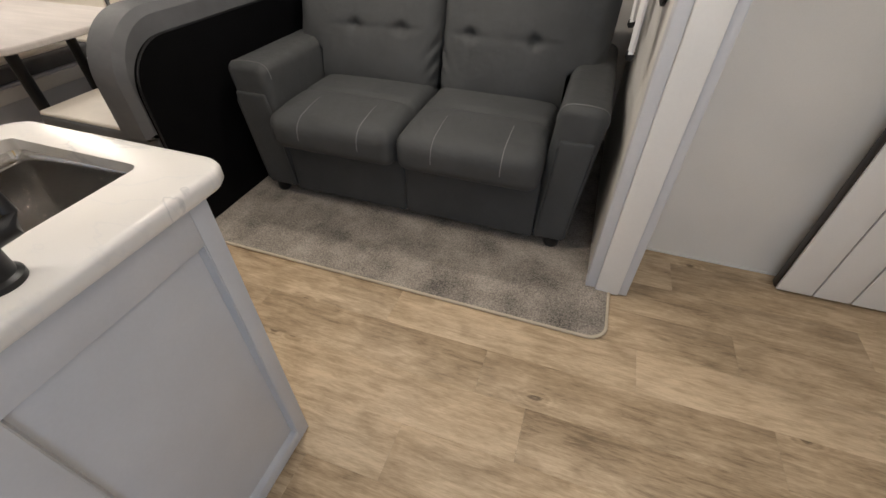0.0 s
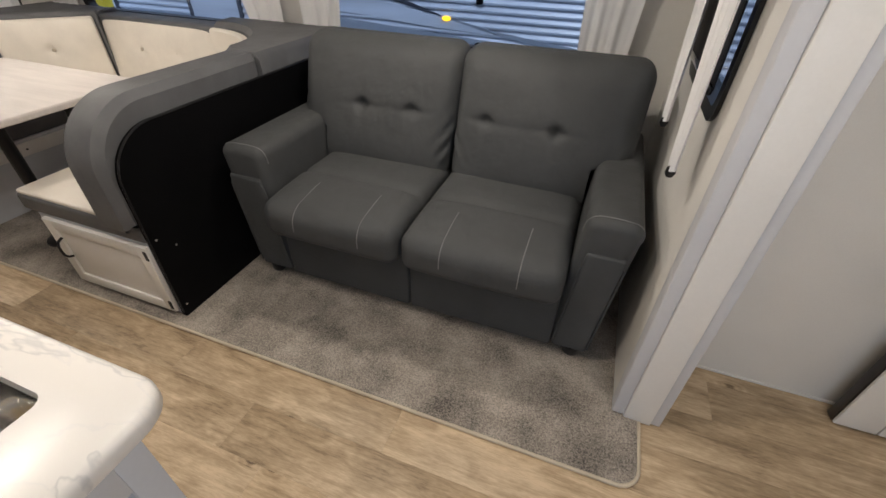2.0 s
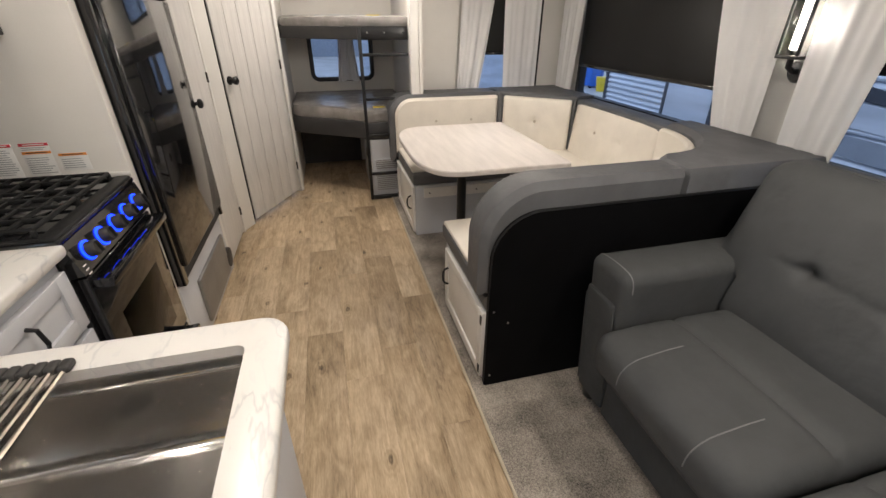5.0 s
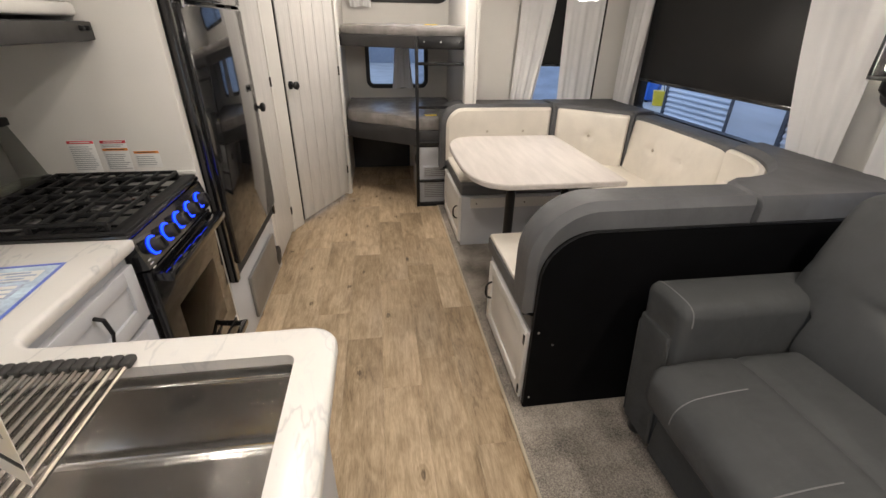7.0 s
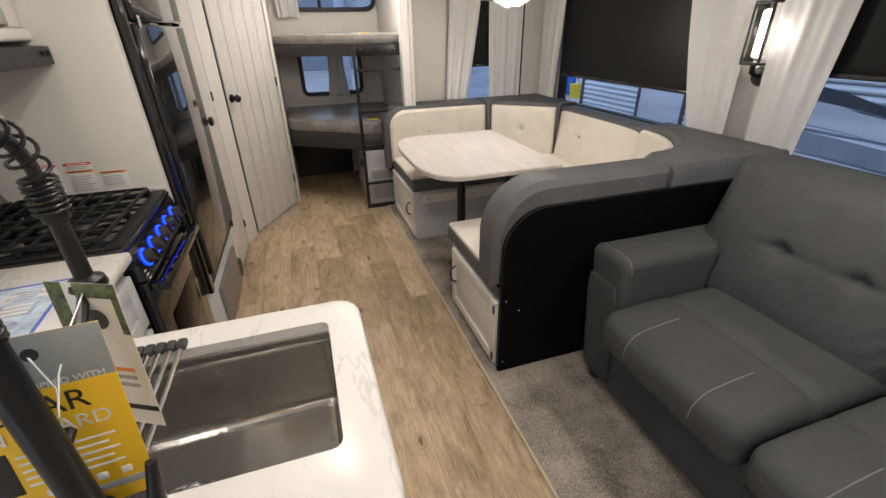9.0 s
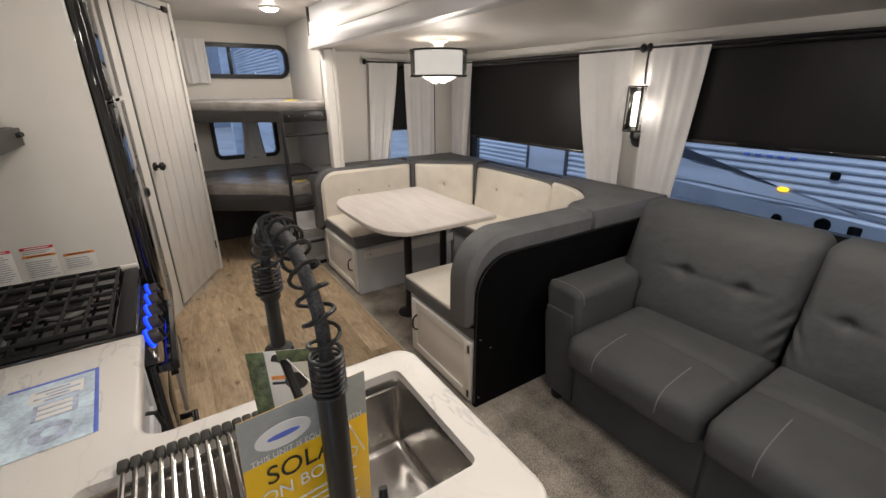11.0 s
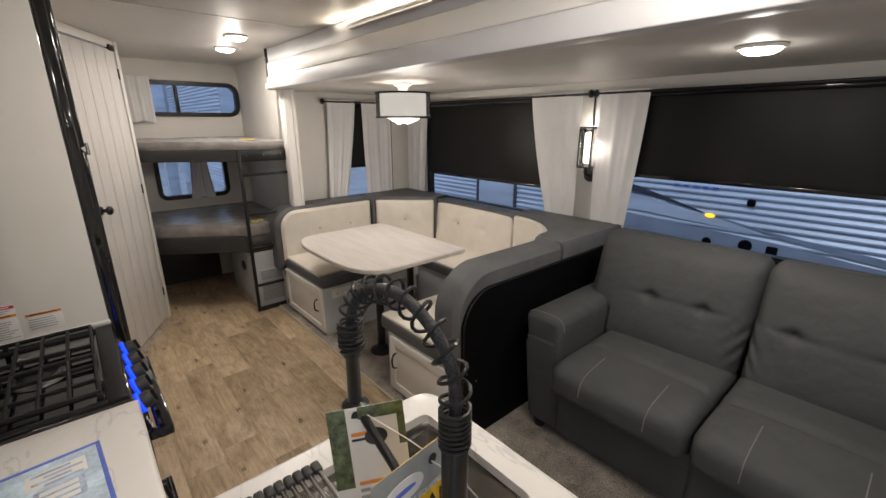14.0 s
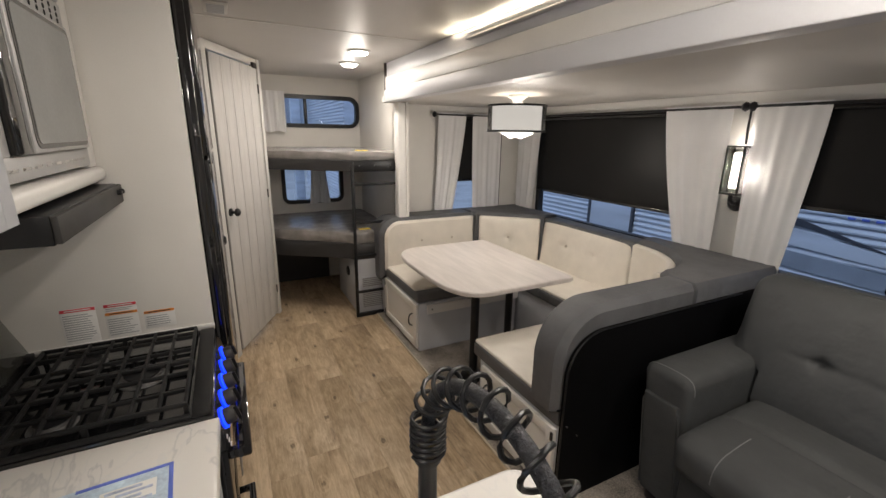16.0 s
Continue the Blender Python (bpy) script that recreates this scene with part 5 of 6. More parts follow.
words("lettering", "THIS UNIT IS EQUIPPED WITH", 0.0103, Matrix.Translation((0.008, 0, -0.061)) @ txt, M["paper"], card)
words("lettering", "SOLAR", 0.034, Matrix.Translation((0.022, 0, -0.094)) @ txt, M["blackink"], card)
words("lettering", "ON BOARD", 0.0235, Matrix.Translation((0.014, 0, -0.118)) @ txt, M["paper"], card)
for j in range(5):
    flat(card, "print_line", 0.05, w - 0.02 - 0.008 * (j % 2), -0.138 - j * 0.010, -0.135 - j * 0.010, "paper")
flat(card, "panel_picture", 0.012, 0.045, -0.185, -0.128, "blackink")
for j in range(4):
    flat(card, "icon", 0.06 + j * 0.022, 0.070 + j * 0.022, -0.198, -0.188, "paper")
card2, w = hang_card("hang_tag", "forest photo tag with white centre hanging from the faucet", (-0.020, -0.440, TOP + 0.272), (0.036, -0.345, TOP + 0.280), 0.215, -6, "paper")
flat(card2, "photo", 0, w * 0.24, -0.13, 0, "foliage")
flat(card2, "photo", w * 0.40, w, -0.020, 0, "foliage")
flat(card2, "photo", w * 0.90, w, -0.07, -0.020, "foliage")
flat(card2, "stripe", w * 0.28, w * 0.52, -0.046, -0.040, "orange")
flat(card2, "stripe", w * 0.28, w * 0.50, -0.054, -0.050, "blackink")
part("hole", mapped(lathe(bmesh.new(), [(0.014, -0.0014), (0.014, -0.0007)], (0, 0, 0), "y", 22), lambda c: Vector((c.x * 1.2 + w * 0.6, c.y, c.z - 0.05))), M["darkplastic"], card2)
flat(card2, "foot_band", 0, w, -0.19, -0.182, "blackink")
for j in range(3):
    flat(card2, "print_line", w * 0.3, w * 0.85, -0.128 - j * 0.012, -0.122 - j * 0.012, "orange" if j == 0 else "ink")
tie = thing("tag_tie", "thin pale tie looped through the tags", "cord")
part("loop", tube(bmesh.new(), [(0.146, -0.385, TOP + 0.275), (0.175, -0.358, TOP + 0.25), (0.20, -0.352, TOP + 0.235), (0.16, -0.36, TOP + 0.255), (0.09, -0.375, TOP + 0.262), (0.012, -0.390, TOP + 0.262)], 0.0009, 6), M["paper"], tie)

leaf = thing("leaflet", "glossy blue product leaflet lying on the worktop", "leaflet", (-0.462, -0.845, TOP + 0.0015))
leaf.rotation_euler = (0, 0, radians(4))
part("sheet", box((-0.127, -0.20, 0), (0.127, 0.140, 0.001), 0.0003), M["bluepaper"], leaf)
part("border", box((-0.127, 0.132, 0.001), (0.127, 0.140, 0.0015), 0.0001), M["bluedeep"], leaf, "deep blue border")
part("border", box((-0.127, -0.02, 0.001), (-0.118, 0.132, 0.0015), 0.0001), M["bluedeep"], leaf, "deep blue border")
part("photo", box((-0.095, 0.02, 0.001), (-0.045, 0.112, 0.0016), 0.0001), M["paper"], leaf, "small product photo")
for k in range(4):
    part("photo", box((-0.090 + k * 0.013, 0.028 + 0.018 * (k % 2), 0.0016), (-0.083 + k * 0.013, 0.088 + 0.018 * (k % 2), 0.0020), 0.0001), M["leafgrey"], leaf, "grey product picture")
part("photo", box((-0.035, 0.03, 0.001), (0.025, 0.105, 0.0016), 0.0001), M["leafgrey"], leaf, "grey product picture")
for k in range(3):
    part("photo", box((-0.028 + k * 0.018, 0.038, 0.0016), (-0.016 + k * 0.018, 0.095, 0.0020), 0.0001), M["paper"], leaf, "small white product picture")
part("disc", lathe(bmesh.new(), [(0.034, 0.001), (0.034, 0.0018)], (0.075, 0.065, 0), "z", 28), M["leafgrey"], leaf, "round grey product picture")
part("disc", lathe(bmesh.new(), [(0.015, 0.0018), (0.015, 0.0024)], (0.075, 0.065, 0), "z", 24), M["bluepaper"], leaf)
for k in range(7):
    part("print_line", box((-0.02 - 0.006 * (k % 3), -0.03 - 0.022 * k, 0.001), (0.105, -0.024 - 0.022 * k, 0.0014), 0.0001), M["paper"], leaf)

# ---- cooker ----
CX0, CX1 = -1.251, -0.733
cook = thing("cooker", "black gas cooker with cast-iron grates and blue-lit knobs", "cooker")
part("body", box((CX0, GALLEY + 0.03, 0.004), (CX1, FRONT - 0.01, TOP - 0.012), 0.004), M["blackgloss"], cook)
part("hob", box((CX0 - 0.006, GALLEY + 0.02, TOP - 0.011), (CX1 + 0.006, FRONT + 0.004, TOP + 0.006), 0.006, 2), M["blackgloss"], cook)
part("hob_rim", boxes(((CX0, FRONT - 0.045, TOP + 0.004), (CX1, FRONT - 0.002, TOP + 0.014)), ((CX0, GALLEY + 0.03, TOP + 0.004), (CX0 + 0.02, FRONT - 0.045, TOP + 0.012)), ((CX1 - 0.02, GALLEY + 0.03, TOP + 0.004), (CX1, FRONT - 0.045, TOP + 0.012)), r=0.004), M["castiron"], cook)
GY0, GY1 = GALLEY + 0.185, FRONT - 0.055
for gx0, gx1 in ((CX0 + 0.028, (CX0 + CX1) / 2 - 0.004), ((CX0 + CX1) / 2 + 0.004, CX1 - 0.028)):
    bm = bmesh.new()
    t, z0, z1 = 0.0085, TOP + 0.026, TOP + 0.038
    n = 7
    for j in range(n + 1):
        y = GY0 + (GY1 - GY0) * j / n
        rbox(bm, (gx0, y - t / 2, z0), (gx1, y + t / 2, z1), 0.003)
    for x in (gx0, gx0 + (gx1 - gx0) * 0.3, gx0 + (gx1 - gx0) * 0.7, gx1):
        rbox(bm, (x - t / 2, GY0 - t / 2, z0 + 0.0005), (x + t / 2, GY1 + t / 2, z1 + 0.0005), 0.003)
    for x in (gx0, gx1):
        for y in (GY0, (GY0 + GY1) / 2, GY1):
            rbox(bm, (x - 0.006, y - 0.006, TOP + 0.005), (x + 0.006, y + 0.006, z0 + 0.004), 0.002)
    part("grate", bm, M["castiron"], cook, "cast-iron pan grate")
for x, y, r in (((CX0 + CX1) / 2 - 0.15, GY0 + 0.12, 0.036), ((CX0 + CX1) / 2 + 0.15, GY0 + 0.12, 0.036), ((CX0 + CX1) / 2, GY1 - 0.12, 0.046)):
    b = part("burner", lathe(bmesh.new(), [(r * 1.35, 0.006), (r * 1.3, 0.010), (r, 0.012), (r, 0.020)], (x, y, TOP)), M["greysteel"], cook)
    part("cap", lathe(bmesh.new(), [(r * 0.92, 0.020), (r * 0.95, 0.024), (r * 0.6, 0.028)], (x, y, TOP)), M["black"], b)
# sloped control panel with knobs
bm = bmesh.new()
prof = [(FRONT - 0.02, TOP - 0.012), (FRONT + 0.004, TOP - 0.012), (FRONT + 0.030, TOP - 0.105), (FRONT - 0.02, TOP - 0.115)]
mapped(prism(bm, prof, CX0, CX1), lambda c: Vector((c.z, c.x, c.y)))
part("control_panel", bm, M["blackgloss"], cook)
nrm = Vector((0, 0.093, 0.026)).normalized()
for j in range(5):
    x = CX0 + 0.075 + j * (CX1 - CX0 - 0.15) / 4
    c = Vector((x, FRONT + 0.0185, TOP - 0.062))
    q = nrm.to_track_quat("Z", "Y").to_matrix().to_4x4()
    q.translation = c
    k = part("knob", mapped(lathe(bmesh.new(), [(0.023, 0.004), (0.0225, 0.026), (0.019, 0.031)], sides=20), lambda v: q @ v), M["darkplastic"], cook, "dark grey knob")
    part("pointer", mapped(box((-0.003, -0.016, 0.030), (0.003, 0.019, 0.040), 0.001), lambda v: q @ v), M["black"], k)
    part("light_ring", mapped(lathe(bmesh.new(), [(0.0295, 0.0005), (0.0290, 0.004), (0.0240, 0.0045)], sides=28), lambda v: q @ v), M["bluelight"], cook, "glowing blue ring")
for k in range(3):
    part("print_mark", box((CX1 - 0.030, FRONT + 0.0235 + 0.0035 * k, TOP - 0.085 - 0.012 * k), (CX1 - 0.014, FRONT + 0.0255 + 0.0035 * k, TOP - 0.082 - 0.012 * k), 0.0003), M["paper"], cook)
door = part("oven_door", box((CX0 + 0.012, FRONT - 0.010, 0.285), (CX1 - 0.012, FRONT + 0.022, TOP - 0.120), 0.006, 2), M["blackgloss"], cook, "black glass oven door")
part("window", box((CX0 + 0.10, FRONT + 0.022, 0.36), (CX1 - 0.10, FRONT + 0.0235, 0.62), 0.0006), M["smoke"], door)
part("handle", boxes(((CX0 + 0.02, FRONT + 0.040, TOP - 0.160), (CX1 - 0.02, FRONT + 0.078, TOP - 0.128)), ((CX0 + 0.02, FRONT + 0.020, TOP - 0.158), (CX0 + 0.045, FRONT + 0.050, TOP - 0.130)), ((CX1 - 0.045, FRONT + 0.020, TOP - 0.158), (CX1 - 0.02, FRONT + 0.050, TOP - 0.130)), r=0.007), M["blackgloss"], door, "black bar handle")
drawer = part("drawer", box((CX0 + 0.012, FRONT - 0.010, 0.07), (CX1 - 0.012, FRONT + 0.020, 0.275), 0.006, 2), M["blackgloss"], cook)
part("handle", boxes(((CX0 + 0.02, FRONT + 0.042, 0.235), (CX1 - 0.02, FRONT + 0.066, 0.262)), ((CX0 + 0.02, FRONT + 0.018, 0.238), (CX0 + 0.04, FRONT + 0.046, 0.260)), ((CX1 - 0.04, FRONT + 0.018, 0.238), (CX1 - 0.02, FRONT + 0.046, 0.260)), r=0.005), M["blackgloss"], drawer)
LY0 = GALLEY + 0.150
part("rear_ledge", box((CX0, GALLEY + 0.03, TOP + 0.004), (CX1, LY0 - 0.012, TOP + 0.022), 0.004, 2), M["blackgloss"], cook)
lid = part("glass_lid", mapped(box((CX0 + 0.012, -0.003, 0), (CX1 - 0.012, 0.003, 0.20), 0.002), lambda c: Vector((c.x, LY0 + c.y - c.z * 0.36, TOP + 0.020 + c.z))), M["lidglass"], cook, "raised grey glass lid")
for x in (CX0 + 0.03, CX1 - 0.03):
    part("lid_clip", box((x - 0.020, LY0 - 0.086, TOP + 0.205), (x + 0.020, LY0 - 0.052, TOP + 0.232), 0.005, 2), M["black"], lid, "black lid clip")
    part("hinge", box((x - 0.014, LY0 - 0.010, TOP + 0.010), (x + 0.014, LY0 + 0.012, TOP + 0.034), 0.003), M["black"], lid)

# ---- tall units ----
structure("partition_panel", box((-1.313, GALLEY + 0.002, 0.002), (-1.265, FRONT - 0.004, CEIL - 0.002), 0.003), M["wall"], "white full-height panel beside the cooker", "panel")
structure("trim_panel_foot", box((-1.265, GALLEY + 0.02, TOP + 0.012), (-1.259, FRONT + 0.0, TOP + 0.026), 0.002), M["trim"], "thin pale strip at the foot of the panel", "trim")


def sticker(y0, y1, z0, z1, heads, rows, label):
    s = thing("warning_label", label, "label", group="printed warning labels")
    x = -1.2648
    part("paper", box((x, y0, z0), (x + 0.0006, y1, z1), 0.0001), M["paper"], s)
    for za, zb, mat in heads:
        part("heading", box((x + 0.0004, y0 + 0.0008, za), (x + 0.001, y1 - 0.0008, zb), 0.0001), M[mat], s)
        part("print_line", box((x + 0.0009, y0 + 0.012, (za + zb) / 2 - 0.0015), (x + 0.0013, y1 - 0.012, (za + zb) / 2 + 0.0015), 0.0001), M["paper" if mat == "red" else "blackink"], s)
    rnd_ = random.Random(int(y0 * 1000))
    for z in rows:
        part("print_line", box((x + 0.0004, y0 + 0.005, z), (x + 0.001, y1 - 0.005 - rnd_.uniform(0, 0.02), z + 0.0028), 0.0001), M["ink"], s)
    return s


for lab, y0, y1, z0, z1, heads, rows in (
        ("white warning label with a red heading", -1.052, -0.964, 0.937, 1.061, [(1.050, 1.060, "red")], [0.955 + 0.0075 * i for i in range(12)]),
        ("white warning label with red and orange headings", -0.944, -0.858, 0.947, 1.061, [(1.050, 1.060, "red"), (1.023, 1.032, "orange")], [0.955 + 0.0075 * i for i in range(8)] + [1.037, 1.043]),
        ("small white warning label with an orange heading", -0.843, -0.757, 0.959, 1.021, [(1.011, 1.020, "orange")], [0.968 + 0.0075 * i for i in range(5)])):
    sticker(y0, y1, z0, z1, heads, rows, lab)

fridge = thing("fridge", "glossy black two-door refrigerator built into the units", "refrigerator")
part("body", box((-2.145, GALLEY + 0.03, 0.40), (-1.318, FRONT - 0.002, 2.075), 0.004), M["blackgloss"], fridge)
FF = FRONT + 0.045
fd1 = part("door", box((-2.115, FRONT - 0.001, 0.475), (-1.360, FF, 1.500), 0.008, 2), M["blackgloss"], fridge, "glossy black fridge door")
fd2 = part("door", box((-2.115, FRONT - 0.001, 1.510), (-1.360, FF, 2.045), 0.008, 2), M["blackgloss"], fridge, "glossy black freezer door")
part("frame_strip", box((-1.358, FRONT - 0.001, 0.40), (-1.318, FRONT + 0.030, 2.075), 0.003), M["blackgloss"], fridge)
part("frame_strip", box((-2.145, FRONT - 0.001, 0.40), (-2.117, FRONT + 0.030, 2.075), 0.003), M["blackgloss"], fridge)
part("vent_strip", boxes(*[((-2.115, FRONT - 0.001, 0.405 + 0.013 * j), (-1.360, FRONT + 0.020, 0.413 + 0.013 * j)) for j in range(5)], r=0.002), M["darkplastic"], fridge, "slatted dark vent")
part("latch", box((-1.384, FF, 1.485), (-1.370, FF + 0.010, 1.525), 0.004, 2), M["chrome"], fridge, "silver door latch")
base = thing("fridge_base_cabinet", "white base under the refrigerator with a dark vent panel", "cabinet")
part("body", box((-2.145, GALLEY + 0.03, 0.004), (-1.318, FRONT - 0.004, 0.396), 0.003), M["cabinet"], base)
part("vent_panel", box((-2.06, FRONT - 0.004, 0.05), (-1.53, FRONT + 0.014, 0.30), 0.006, 2), M["greysteel"], base, "dark grey furnace panel")
part("round_vent", lathe(bmesh.new(), [(0.062, 0.0), (0.062, 0.018), (0.045, 0.022)], (-2.10, FRONT - 0.004, 0.12), "y", 24), M["darkplastic"], base, "round black outlet")
structure("trim_over_fridge", box((-2.145, GALLEY + 0.03, 2.078), (-1.315, FRONT, CEIL - 0.002), 0.003), M["trim"], "white filler over the refrigerator", "trim")

pantry = thing("pantry_door", "tall plain white pantry door with a black knob", "door", kind="structure")
part("frame", boxes(((-2.185, GALLEY + 0.03, 0.002), (-2.148, FRONT, CEIL - 0.002)), ((-2.745, GALLEY + 0.03, 0.002), (-2.705, FRONT, CEIL - 0.002)), ((-2.705, GALLEY + 0.03, 2.04), (-2.185, FRONT, CEIL - 0.002)), r=0.003), M["trim"], pantry)
pd = part("leaf", box((-2.702, FRONT - 0.03, 0.03), (-2.188, FRONT - 0.006, 2.035), 0.003), M["whitewood"], pantry)
part("knob", lathe(bmesh.new(), [(0.022, 0.0), (0.022, 0.005), (0.010, 0.009), (0.010, 0.03), (0.024, 0.036), (0.026, 0.05), (0.016, 0.058)], (-2.235, FRONT - 0.006, 1.015), "y", 20), M["black"], pd, "round black knob")
for z in (0.18, 1.10, 1.85):
    part("hinge", box((-2.712, FRONT - 0.008, z - 0.03), (-2.696, FRONT + 0.004, z + 0.03), 0.002), M["bronze"], pd)

# bathroom door, set at an angle, plank faced
A, B = Vector((-2.850, -0.588)), Vector((-3.505, -0.262))
dv = (B - A).normalized()
ang = math.degrees(math.atan2(dv.y, dv.x))
LEN = (B - A).length
bath = thing("bathroom_door", "whitewashed plank-faced bathroom door with a black knob", "door", (A.x, A.y, 0), kind="structure")
bath.rotation_euler = (0, 0, radians(ang))
nb = 5
bw = (LEN - 0.03) / nb
leafo = part("leaf", box((0.012, 0.012, 0.03), (LEN - 0.012, 0.030, 2.075), 0.002), M["blackpanel"], bath)
shared = mesh_of("board", box((0.0022, 0.0, 0.032), (bw - 0.0022, 0.012, 2.073), 0.003), M["whitewood"])
for j in range(nb):
    b = new("board", shared)
    b.parent = leafo
    b.location = (0.018 + bw * j, 0, 0)
part("knob", lathe(bmesh.new(), [(0.028, 0.0), (0.028, -0.006), (0.011, -0.010), (0.011, -0.034), (0.026, -0.040), (0.028, -0.054), (0.017, -0.064)], (0.065, 0, 1.055), "y", 20), M["black"], leafo, "round black knob")
for z in (0.25, 1.10, 1.92):
    part("hinge", box((LEN - 0.010, -0.004, z - 0.035), (LEN + 0.004, 0.010, z + 0.035), 0.002), M["bronze"], leafo)
part("frame", boxes(((-0.20, 0.002, 0.002), (-0.004, 0.05, CEIL - 0.002)), ((LEN + 0.005, -0.004, 0.002), (LEN + 0.05, 0.05, CEIL - 0.002)), ((-0.004, 0.004, 2.085), (LEN + 0.005, 0.05, CEIL - 0.002)), r=0.003), M["trim"], bath)
part("closer", box((LEN - 0.09, -0.012, 2.065), (LEN - 0.02, 0.02, 2.105), 0.004), M["bronze"], bath, "dark bracket over the door")
structure("wall_pantry_return", box((-2.78, -0.80, 0.002), (-2.747, FRONT - 0.002, CEIL - 0.002), 0.002), M["trim"], "white return between pantry and bathroom", "wall")

# ---- over the cooker ----
hood = thing("range_hood", "dark grey slim range hood under the microwave", "range hood")
part("canopy", box((CX0 - 0.004, GALLEY + 0.005, 1.382), (-0.690, -0.850, 1.440), 0.004), M["black"], hood)
part("front_strip", box((CX0 - 0.004, -0.850, 1.385), (-0.690, -0.838, 1.438), 0.003), M["darkplastic"], hood, "dark grey front")
for x in (-1.22, -1.19):
    part("switch", lathe(bmesh.new(), [(0.008, 0.0), (0.007, 0.010), (0.004, 0.012)], (x, -0.838, 1.420), "y", 12), M["black"], hood)
solid("microwave_shelf", box((CX0 - 0.006, GALLEY + 0.005, 1.452), (-0.60, -0.868, 1.490), 0.013, 3), M["trim"], "white rounded shelf under the microwave", "shelf")
mw = thing("microwave", "grey built-in microwave oven with a vented trim", "microwave")
MX0, MY = -1.185, -0.885
part("body", box((MX0, GALLEY + 0.005, 1.500), (-0.665, MY - 0.012, 1.895), 0.003), M["greysteel"], mw)
part("trim_kit", boxes(((MX0, MY - 0.012, 1.500), (-0.665, MY, 1.545)), ((MX0, MY - 0.012, 1.840), (-0.665, MY, 1.895)), ((MX0, MY - 0.012, 1.545), (MX0 + 0.035, MY, 1.840)), ((-0.70, MY - 0.012, 1.545), (-0.665, MY, 1.840)), r=0.002), M["lightsteel"], mw)
md = part("door", box((MX0 + 0.037, MY - 0.012, 1.547), (-0.775, MY + 0.014, 1.838), 0.005, 2), M["lightsteel"], mw)
part("window_seal", mapped(prism(bmesh.new(), rounded(MX0 + 0.046, 1.556, -0.785, 1.829, [0.022] * 4), 0, 0.0016), lambda c: Vector((c.x, MY + 0.014 + c.z, c.y))), M["blackgloss"], md, "black window border")
part("window", mapped(prism(bmesh.new(), rounded(MX0 + 0.056, 1.566, -0.795, 1.819, [0.016] * 4), 0, 0.0012), lambda c: Vector((c.x, MY + 0.0156 + c.z, c.y))), M["mwglass"], md, "grey mirror-like glass window")
part("control_panel", box((-0.772, MY - 0.012, 1.547), (-0.702, MY + 0.012, 1.838), 0.004, 2), M["blackgloss"], mw)
for r in range(3):
    for j in range(12):
        part("vent_hole", lathe(bmesh.new(), [(0.006, -0.001), (0.006, 0.001)], (MX0 + 0.04 + j * 0.045, MY, 1.852 + r * 0.014), "y", 8), M["blackpanel"], mw)
for j in range(9):
    part("vent_slot", box((MX0 + 0.05 + j * 0.06, MY - 0.001, 1.518), (MX0 + 0.092 + j * 0.06, MY + 0.0012, 1.524), 0.0004), M["chrome"], mw)
solid("overhead_cabinet", box((MX0, GALLEY + 0.005, 1.902), (-0.665, -0.885, CEIL - 0.002), 0.003), M["cabinet"], "white filler cabinet over the microwave", "cabinet")
solid("microwave_filler", box((-1.262, GALLEY + 0.005, 1.492), (MX0 - 0.003, MY - 0.004, CEIL - 0.002), 0.003), M["trim"], "white filler strip between microwave and tall panel", "panel")
upper = thing("overhead_cabinet", "white overhead kitchen cabinet beside the microwave", "cabinet")
part("body", box((-0.62, GALLEY + 0.005, 1.43), (0.20, -0.885, CEIL - 0.002), 0.003), M["trim"], upper)
for x0, x1 in ((-0.615, -0.25), (-0.24, 0.195)):
    framed_front(upper, x0, x1, 1.44, 2.11, -0.884, "door")

# ---- sliding plank door by the side wall ----
barn = thing("sliding_door", "white plank-faced sliding door with dark edges", "door", (1.712, 1.035, 0.0), kind="structure")
part("core", box((0.0, 0.012, 0.012), (0.80, 0.05, 2.0), 0.003), M["bronze"], barn, "dark edge")
shared = mesh_of("board", box((0.002, 0.0, 0.012), (0.128, 0.012, 2.0), 0.003), M["trim"])
for j in range(6):
    b = new("board", shared)
    b.parent = barn
    b.location = (0.003 + 0.1315 * j, 0, 0)
part("track", box((-0.7, 0.02, 2.02), (0.85, 0.06, 2.06), 0.004), M["black"], barn)
for x in (0.1, 0.7):
    part("hanger", box((x - 0.02, -0.004, 1.9), (x + 0.02, 0.0, 2.06), 0.002), M["black"], barn)

# ---- bunks ----
PLAN = [(REAR + 0.01, -0.245), (-3.66, -0.245), (-3.60, -0.20), (-3.28, 0.27), (-3.235, 0.33), (-3.19, 0.355), (-3.165, 0.39), (-3.160, 0.795), (REAR + 0.01, 0.795)]


def shrink(o, d):
    c = Vector((-3.8, 0.3))
    return [tuple(Vector(p) + (c - Vector(p)).normalized() * d) for p in o]


